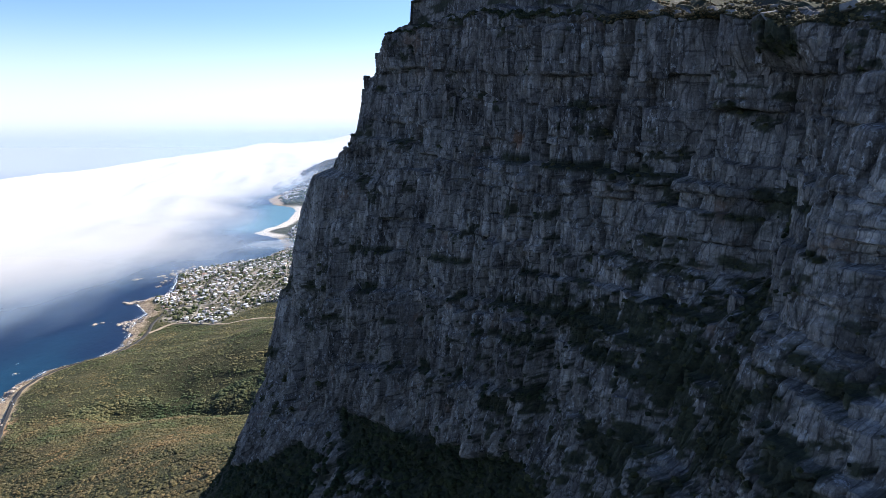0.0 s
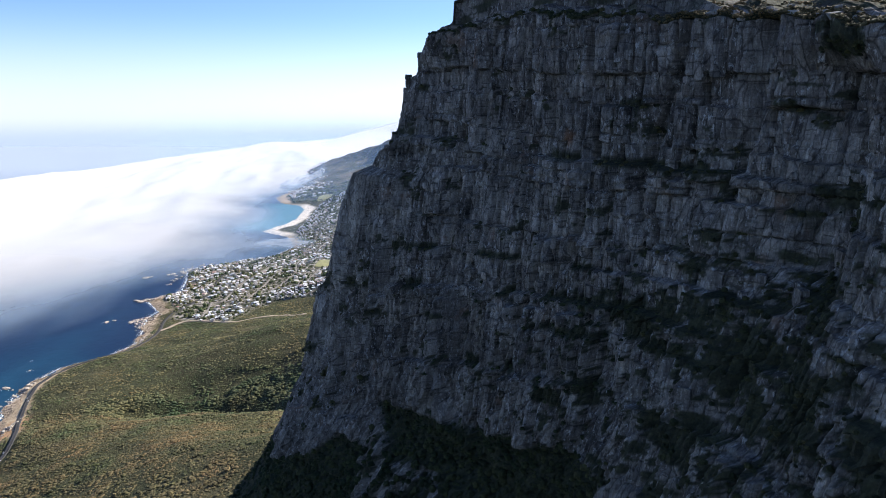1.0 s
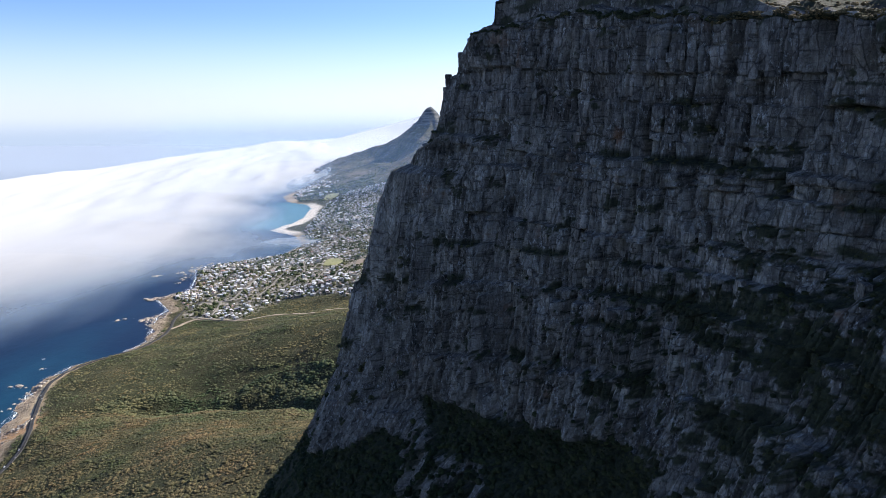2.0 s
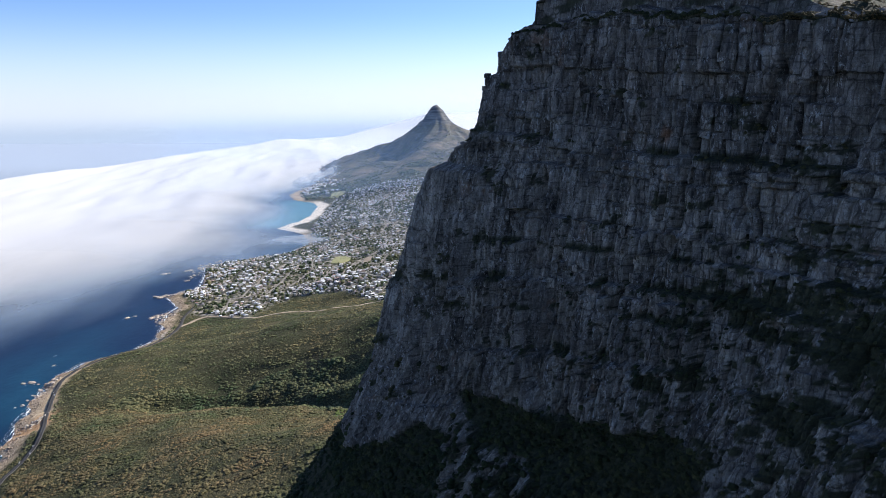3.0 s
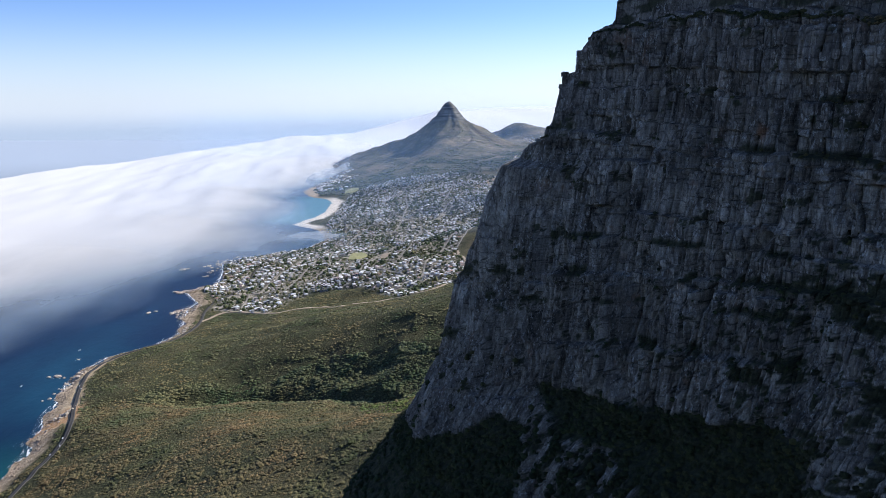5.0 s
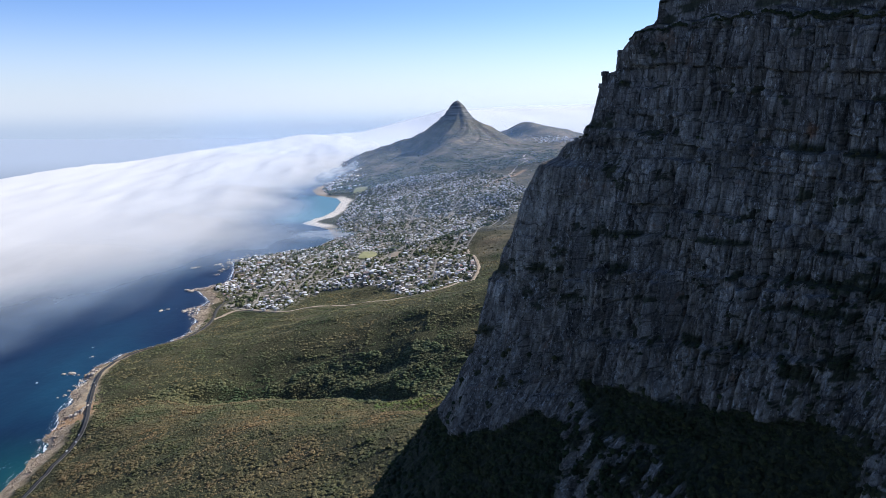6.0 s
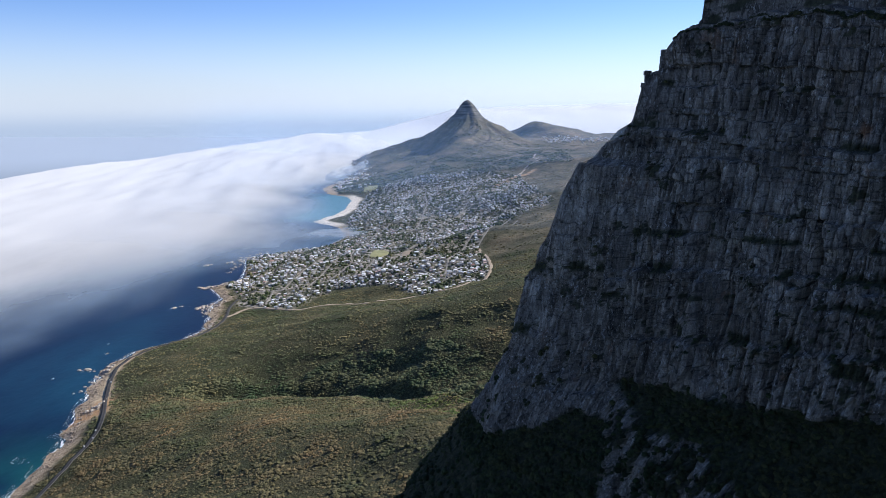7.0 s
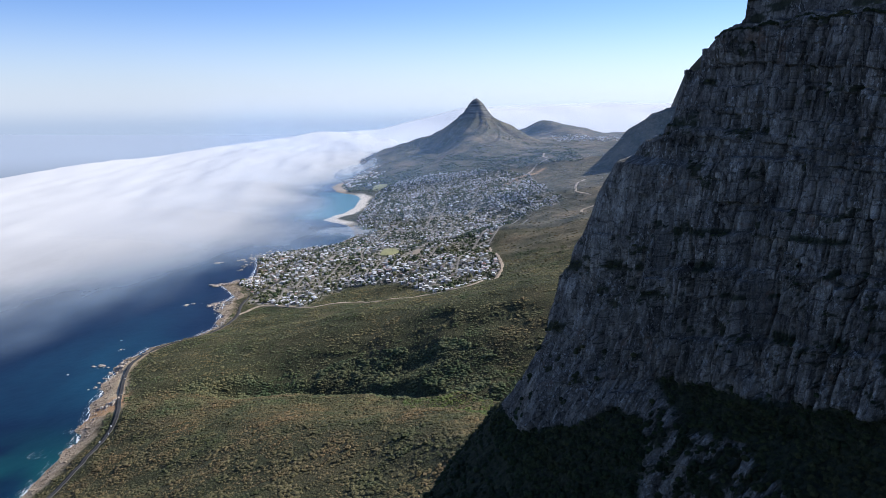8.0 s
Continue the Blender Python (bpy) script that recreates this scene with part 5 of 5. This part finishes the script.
# bushes and turf on the cliff's ledges
def ledge_plants():
    r = np.random.RandomState(51)
    rows, cols = cliff_moss.shape
    wall = rows - TOP_ROWS
    i = np.r_[r.randint(60, wall - 1, 54000), wall + r.choice([0, 1, 2, 3, 4, 5, 47, 48, 49, 50], 16000)]
    j = r.randint(60, cols - 60, len(i))
    i, j = np.r_[i, r.randint(15, 150, 7000)], np.r_[j, r.randint(800, 985, 7000)]
    up = np.cross(cliff_grid[i, np.minimum(j + 1, cols - 1)] - cliff_grid[i, j], cliff_grid[np.minimum(i + 1, rows - 1), j] - cliff_grid[i, j])
    up = np.abs(up[:, 2]) / (np.linalg.norm(up, axis=1) + 1e-9)
    shelf = (i >= wall) & (cliff_knots[j] < 7.6)
    ok = (cliff_moss[i, j] > 0.5) & (up > 0.25 + 0.3 * r.uniform(0, 1, len(i)) - 0.3 * (cliff_grid[i, j][:, 2] < 241))
    p = cliff_grid[i, j][ok]
    size = 0.1 + 0.3 * r.uniform(0, 1, len(p)) ** 3
    size = size * np.interp(p[:, 2], [190, 210, 241, 242], [3.0, 2.1, 1.5, 1.0])
    lofty = shelf[ok]
    p = p + np.where(lofty, 1.0, 0.0)[:, None] * r.uniform(-0.4, 0.4, p.shape) * np.array([1, 1, 0.25])
    size = np.where(lofty, 0.07 + 0.17 * r.uniform(0, 1, len(p)) ** 2, size)
    np.random.seed(52)
    low = scattered("ledge_bushes", SMALL, p[~lofty] - np.array([0, 0, 0.1]), size[~lofty], size[~lofty] * 0.9, r.uniform(0, 6.28, (~lofty).sum()), SHADED_LEAVES)
    tagged(low, "bushes and turf rooted on the cliff's ledges, shade put into their dark colour", "bushes", kind="stuff")
    top = scattered("plateau_bushes", SMALL, p[lofty], size[lofty], size[lofty] * 0.9, r.uniform(0, 6.28, lofty.sum()), SCRUB)
    return tagged(top, "olive bushes along the sunlit top of the cliff", "bushes", kind="stuff")


ledge_plants()


# ---------------------------------------------------------------- shore
def boulder(name, label, place, size, mat, seed, stretch=(1, 1, 1), category="rock", group=""):
    r = random.Random(seed)
    bm = bmesh.new()
    bmesh.ops.create_icosphere(bm, subdivisions=3, radius=1)
    off = Vector((r.random() * 40, r.random() * 40, 0))
    for v in bm.verts:
        d = v.co.copy()
        k = 1 + 0.35 * noise.noise(d * 1.3 + off) + 0.12 * noise.noise(d * 4 + off)
        v.co = Vector((d.x * stretch[0], d.y * stretch[1], d.z * stretch[2])) * k * size
    ob = part(name, bm, mat)
    ob.location = place
    ob.rotation_euler = (0, 0, r.random() * 6)
    return tagged(ob, label, category, group)


def shore_rocks():
    shapes = lumps(6, 1, 0.4, 0.7, 8)
    r = np.random.RandomState(61)
    y = r.uniform(380, 1450, 5500)
    wide = np.interp(y, [380, 500, 640, 760, 860, 1000, 1100, 1250, 1450], [9, 9, 9, 5, 16, 18, 12, 6, 8])
    x = coast(y) + r.normal(0, 1, len(y)) * wide * 0.55 + wide * 0.35
    z = np.maximum(land(x, y), -0.6) - 0.2
    ok = (x - coast(y) < wide * 1.6) & (x - coast(y) > -wide * 0.8)
    x, y, z = x[ok], y[ok], z[ok]
    size = 0.25 + 1.0 * r.uniform(0, 1, len(x)) ** 4
    np.random.seed(62)
    ob = scattered("shore_rocks", shapes, np.stack([x, y, z], 1), size, size * 0.8, r.uniform(0, 6.28, len(x)), BOULDER)
    tagged(ob, "brown granite boulders along the tide line", "rocks", kind="stuff")


def headland_rocks():
    """Pale boulders heaped on the two points below the town."""
    shapes = lumps(6, 2, 0.45, 0.75, 12)
    r = np.random.RandomState(66)
    heaps = [(-379, 890, 11, 8, 90), (-366, 870, 7, 16, 70), (-366, 905, 9, 5, 40), (-400, 988, 10, 7, 90), (-388, 1008, 8, 14, 80), (-405, 1110, 7, 22, 70), (-416, 1176, 7, 24, 90), (-390, 1218, 16, 8, 60), (-345, 1238, 18, 6, 50), (-335, 800, 4, 14, 40), (-352, 560, 4, 14, 50), (-392, 640, 5, 26, 120)]
    x, y, size = (np.concatenate(v) for v in zip(*[(cx + wx * r.normal(0, 0.6, n), cy + wy * r.normal(0, 0.6, n), 0.4 + 1.9 * r.uniform(0, 1, n) ** 3) for cx, cy, wx, wy, n in heaps]))
    z = np.maximum(land(x, y), -0.5) - 0.25
    np.random.seed(67)
    ob = scattered("headland_rocks", shapes, np.stack([x, y, z], 1), size, size * 0.8, r.uniform(0, 6.28, len(x)), PALE_GRANITE)
    tagged(ob, "pale weathered granite boulders heaped on the shore's points", "rocks", kind="stuff")


shore_rocks()
headland_rocks()
for k, (x, y, size) in enumerate([(-417, 664, 4.2), (-425, 662, 2.4), (-408, 660, 1.6), (-518, 1160, 4.0), (-464, 1125, 5.5), (-458, 1131, 3.2), (-428, 1151, 5.0), (-434, 1146, 3.6), (-410, 1116, 4.0), (-421, 712, 1.4), (-417, 883, 3.4), (-410, 890, 2.6), (-420, 985, 5.0), (-412, 979, 4.4), (-408, 992, 3.8), (-396, 986, 4.0), (-384, 880, 4.4), (-378, 886, 3.6), (-374, 874, 3.2), (-372, 900, 3.0)]):
    boulder("sea_rock", "wave-washed granite rock standing in the sea", (x, y, 0.2), size * 0.8, PALE_GRANITE, 70 + k, (1.3, 0.8, 0.45), "rock", "rocks in the surf")


def surf():
    """White water: ragged patches along the tide line and round the rocks."""
    shapes = []
    r = random.Random(9)
    for k in range(6):
        pts = [(0, 0, 0.12)] + [(math.cos(a) * (1 + r.uniform(-0.45, 0.45)), 0.22 * math.sin(a) * (1 + r.uniform(-0.5, 0.5)), -0.05) for a in np.linspace(0, 2 * math.pi, 11, endpoint=False)]
        shapes.append((np.array(pts), np.array([[0, 1 + i, 1 + (i + 1) % 11] for i in range(11)])))
    g = np.random.RandomState(63)
    x, y, size, turn = (np.zeros(0) for _ in range(4))
    ring = [(-417, 664, 7), (-464, 1125, 9), (-428, 1151, 8), (-518, 1160, 7), (-421, 712, 4), (-417, 883, 7), (-416, 985, 10), (-380, 880, 8), (-436, 742, 1.5), (-440, 640, 1.5), (-368, 480, 9), (-366, 520, 6)]
    for cx, cy, reach in ring:
        n = 30
        a = g.uniform(0, 6.28, n)
        rad = reach * g.uniform(0.0, 1.0, n) ** 0.8
        x, y = np.r_[x, cx + rad * np.cos(a)], np.r_[y, cy + rad * np.sin(a)]
        size, turn = np.r_[size, g.uniform(0.2, 0.8, n)], np.r_[turn, g.uniform(0, 3, n)]
    n = 5200
    cy = 330 + 1150 * g.uniform(0, 1, n) ** 1.5
    off = -0.5 + np.interp(cy, [330, 560, 620, 1480], [11, 9, 5, 6]) * g.uniform(0, 1, n) ** 2
    ok = fractal(cy / 14, off / 3, 4, 413) > -0.05
    x, y = np.r_[x, (coast(cy) - off)[ok]], np.r_[y, cy[ok]]
    size, turn = np.r_[size, g.uniform(0.15, 0.62, ok.sum())], np.r_[turn, (1.57 + g.normal(0, 0.5, n))[ok]]
    np.random.seed(64)
    ob = scattered("surf", shapes, np.stack([x, y, 0 * x + 0.08], 1), size, 1 + 0 * size, turn, FOAM)
    tagged(ob, "white surf breaking along the shore and round the outlying rocks", "surf", kind="stuff")
    ys = np.arange(330, 1480, 0.7)
    vs, fs, base = [], [], 0
    for k, (off, wide) in enumerate(((0.4, 0.7), (1.8, 0.4), (3.4, 0.26), (6.0, 0.18))):
        mid = coast(ys) - off - (0.6 + 0.5 * k) * fractal(ys / 9, ys * 0 + 7 * k, 4, 410)
        w = np.clip(wide * (fractal(ys / 5, ys * 0 + 3 * k, 5, 411, 0.7) + 0.75 - 0.3 * k), 0, None) * np.interp(ys, [330, 560, 620, 800, 880, 1480], [1.1, 1.1, 0.7, 0.5, 0.9, 0.6])
        for e in (-1, 0, 1):
            vs.append(np.stack([mid + e * w * (1 + 0.5 * fractal(ys / 2, ys * 0 + e, 2, 412)), ys, 0.06 + 0.12 * (e == 0) * (w > 0.05) - 0.2 * (w <= 0.05)], -1))
        n = len(ys)
        strip = grid_faces(3, n)
        fs.append(strip + base)
        base += 3 * n
    ob = mesh_from("surf_line", np.concatenate(vs), np.concatenate(fs), FOAM, True)
    tagged(ob, "thin broken white surf line along the shore", "surf", kind="stuff")


surf()


# cars on the coast road
CAR_PAINT = object_mat("car_paint", [(0.0, (0.75, 0.75, 0.76)), (0.5, (0.8, 0.8, 0.8)), (0.8, (0.35, 0.36, 0.38))], 0.3)
RIM = plain("wheel_alloy", (0.5, 0.5, 0.52), 0.35, 0.1, 1.0, 0.5, 0.9)
RUBBER = plain("tyre_rubber", (0.02, 0.02, 0.02), 0.9)


def car():
    root = new("car")
    b = bmesh.new()
    box(b, -1.05, 1.05, -0.45, 0.45, 0.18, 0.5)
    bmesh.ops.bevel(b, geom=b.edges[:], offset=0.07, segments=2, affect="EDGES")
    part("body", b, CAR_PAINT, root)
    c = bmesh.new()
    v = box(c, -0.6, 0.55, -0.4, 0.4, 0.46, 0.78)
    for q in v[4:]:
        q.co.x *= 0.72
        q.co.y *= 0.86
    part("cabin", c, GLASS, root, "dark glazed cabin")
    roof = bmesh.new()
    box(roof, -0.44, 0.4, -0.34, 0.34, 0.775, 0.83)
    part("roof", roof, CAR_PAINT, root)
    for x in (-0.65, 0.65):
        for y in (-0.43, 0.43):
            w = bmesh.new()
            bmesh.ops.create_cone(w, cap_ends=True, segments=14, radius1=0.18, radius2=0.18, depth=0.12, matrix=pose(x, y, 0.18, 90, 0, 0))
            wheel = part("wheel", w, RUBBER, root)
            rim = bmesh.new()
            bmesh.ops.create_cone(rim, cap_ends=True, segments=10, radius1=0.1, radius2=0.1, depth=0.13, matrix=pose(x, y, 0.18, 90, 0, 0))
            part("rim", rim, RIM, wheel, "grey metal rim")
    return tagged(root, "pale small car on the coast road", "car", "cars on the coast road")


first = car()
road_line, _ = resample(COAST_ROAD, 1.0)
for k, (x, y, side) in enumerate([(-320, 511, 1), (-316, 497, -1), (-313, 484, 1), (-373, 625, 1), (-371, 618, -1)]):
    i = int(np.argmin(np.hypot(road_line[:, 0] - x, road_line[:, 1] - y)))
    t = road_line[i + 2] - road_line[i - 2]
    t = t / np.hypot(*t)
    px, py = road_line[i] + np.array([-t[1], t[0]]) * side * 1.1
    m = pose(px, py, ground_z(*road_line[i]) + 0.75, 0, 0, math.degrees(math.atan2(t[1], t[0])))
    if k:
        copy_thing(first, m)
    else:
        first.matrix_basis = m


# ---------------------------------------------------------------- blocks that stand proud of the cliff
def block_mesh(seed):
    r = random.Random(seed)
    bm = bmesh.new()
    box(bm, -0.5, 0.5, -0.5, 0.5, -0.5, 0.5)
    bmesh.ops.subdivide_edges(bm, edges=bm.edges[:], cuts=1)
    for v in bm.verts:
        v.co += Vector([r.uniform(-0.07, 0.07) for _ in range(3)])
        if min(abs(v.co.x), abs(v.co.z)) > 0.38:
            v.co *= 0.94
    bmesh.ops.triangulate(bm, faces=bm.faces[:])
    me = bpy.data.meshes.new("rock_block")
    bm.to_mesh(me)
    bm.free()
    me.materials.append(ROCK)
    return me


def rock_blocks():
    r = random.Random(17)
    meshes = [block_mesh(k) for k in range(10)]
    rows, cols = cliff_moss.shape
    made = 0
    while made < 290:
        i, j = r.randrange(rows - TOP_ROWS - 175, rows - TOP_ROWS - 5), r.randrange(180, 800)
        if cliff_moss[i, j] > 0.25:
            continue
        p = Vector(cliff_grid[i, j])
        a = Vector(cliff_grid[i, min(j + 8, cols - 1)]) - Vector(cliff_grid[i, j - 8])
        turn = math.atan2(a.y, a.x)
        if abs(p.z - 274.6 + 0.08 * (95 + 0.52 * p.x - 0.855 * p.y)) < 1.2:
            continue
        ob = new("rock_block", meshes[made % 10])
        w, h = r.uniform(0.5, 1.5), r.uniform(0.5, 1.8)
        p += Vector((a.y, -a.x, 0)).normalized() * 0.12
        ob.matrix_world = pose(p.x, p.y, p.z, r.uniform(-2, 2), r.uniform(-2, 2), math.degrees(turn) + r.uniform(-4, 4)) @ Matrix.Diagonal((w, r.uniform(0.5, 0.8), h, 1))
        ob.parent = cliff_ob
        made += 1


rock_blocks()


# ---------------------------------------------------------------- the cliff's top edge and corner
def broken_rock(name, label, place, size, seed, group):
    """An angular block, the hull of a few scattered corners."""
    r = random.Random(seed)
    bm = bmesh.new()
    for k in range(16):
        bm.verts.new((r.choice((-1, 1)) * r.uniform(0.55, 1) * size * 1.2, r.choice((-1, 1)) * r.uniform(0.5, 1) * size * 0.8, r.uniform(-0.6, 0.6) * size))
    made = bmesh.ops.convex_hull(bm, input=bm.verts[:])
    bmesh.ops.delete(bm, geom=[v for v in made["geom_interior"] if v.is_valid], context="VERTS")
    bmesh.ops.bevel(bm, geom=bm.edges[:], offset=size * 0.06, segments=1, affect="EDGES")
    ob = part(name, bm, PALE_ROCK)
    ob.location = place
    ob.rotation_euler = (r.uniform(-0.2, 0.2), r.uniform(-0.2, 0.2), r.random() * 6)
    return tagged(ob, label, "boulder", group)


def edge_things():
    r = random.Random(23)
    rows, cols = cliff_moss.shape
    wall_rows = rows - TOP_ROWS
    for k in range(34):
        j = r.randrange(90, 390)
        i = wall_rows + r.randrange(0, 6)
        p = cliff_grid[i, j]
        broken_rock("boulder", "angular pale sandstone boulder on the cliff's edge", (p[0], p[1], p[2] + 0.1), 0.2 + 0.45 * r.random() ** 2, 200 + k, "boulders on the cliff top")


edge_things()


def pinnacle(x, y, z0, z1, wide, seed):
    """A free-standing stack of rock slabs."""
    r = random.Random(seed)
    root = new("rock_pinnacle")
    z = z0
    while z < z1:
        h = r.uniform(0.7, 1.5)
        bm = bmesh.new()
        w = wide * r.uniform(0.75, 1.1) * (1 - 0.35 * (z - z0) / (z1 - z0))
        box(bm, -w / 2, w / 2, -w / 2, w / 2, 0, h + 0.05)
        bmesh.ops.bevel(bm, geom=bm.edges[:], offset=0.12, segments=2, affect="EDGES")
        for v in bm.verts:
            v.co += Vector([r.uniform(-0.06, 0.06) for _ in range(3)])
        slab = part("slab", bm, ROCK, root)
        slab.location = (r.uniform(-0.12, 0.12), r.uniform(-0.12, 0.12), z - z0)
        slab.rotation_euler = (0, 0, r.uniform(0, 1.5))
        z += h
    root.location = (x, y, z0)
    return tagged(root, "slender stack of dark sandstone slabs at the cliff's corner", "rock", "rock stacks at the corner")


pinnacle(19.5, 123.0, 285.4, 289.4, 1.6, 3)
pinnacle(17.2, 124.8, 281.0, 285.8, 1.7, 4)


# ---------------------------------------------------------------- shrubs on the skyline of the corner
def shrub(x, y, z, height, seed):
    """A small wind-bent tree: trunk, limbs and a ragged crown of leaf clumps."""
    r = random.Random(seed)
    root = new("mountain_shrub")
    t = bmesh.new()
    bmesh.ops.create_cone(t, cap_ends=True, segments=7, radius1=0.07 * height, radius2=0.03 * height, depth=height * 0.7, matrix=pose(0, 0, height * 0.3, 8, -6, 0))
    for k in range(4):
        a = k * 1.57 + r.uniform(-0.5, 0.5)
        bmesh.ops.create_cone(t, cap_ends=True, segments=5, radius1=0.03 * height, radius2=0.012 * height, depth=height * 0.5,
                              matrix=pose(0.14 * height * math.cos(a), 0.14 * height * math.sin(a), height * 0.6, 0, 45, math.degrees(a)))
    part("trunk", t, BARK, root, "grey-brown trunk and limbs")
    n = 150
    d = np.random.RandomState(seed).normal(0, 1, (n, 3))
    d /= np.linalg.norm(d, axis=1)[:, None]
    rad = np.random.RandomState(seed + 1).uniform(0.35, 1.0, n) ** 0.6
    p = d * rad[:, None] * np.array([0.5, 0.5, 0.36]) * height + np.array([0, 0, height * 0.78])
    np.random.seed(seed)
    size = np.random.uniform(0.05, 0.12, n) * height
    crown = scattered("crown", SMALL, p, size, size * 0.8, np.random.uniform(0, 6, n), SHADED_LEAVES, root)
    crown["label"] = "ragged leaf crown, its colour dark with painted shade"
    root.location = (x, y, z)
    return tagged(root, "small wind-bent shrub growing on the cliff's edge", "shrub", "shrubs on the cliff's corner")


BARK = plain("bark", (0.12, 0.095, 0.07), 0.9, 0.3, 0.3)


def corner_shrubs():
    r = random.Random(31)
    rows, cols = cliff_moss.shape
    corner = int(np.argmin(np.abs(cliff_knots - 13)))
    for k, (z, shift) in enumerate(((274.2, -6), (274.0, 4), (290.8, -10), (290.9, 12), (264.5, -3), (255.5, 2), (290.7, -38), (274.3, -16))):
        j = corner + shift
        i = int(np.argmin(np.abs(cliff_grid[:rows - TOP_ROWS, j, 2] - z)))
        q = cliff_grid[i, j]
        shrub(q[0] + 0.25, q[1] - 0.1, q[2] - 0.1, r.uniform(0.55, 0.95), 400 + k)
    q = cliff_grid[int(np.argmin(np.abs(cliff_grid[:rows - TOP_ROWS, corner, 2] - 273.8))), corner]
    boulder("boulder", "pale weathered sandstone boulder on the cliff's corner", (q[0], q[1], q[2] + 0.2), 0.45, PALE_ROCK, 260, (1.25, 0.9, 0.7), "boulder", "boulders on the cliff top")


corner_shrubs()
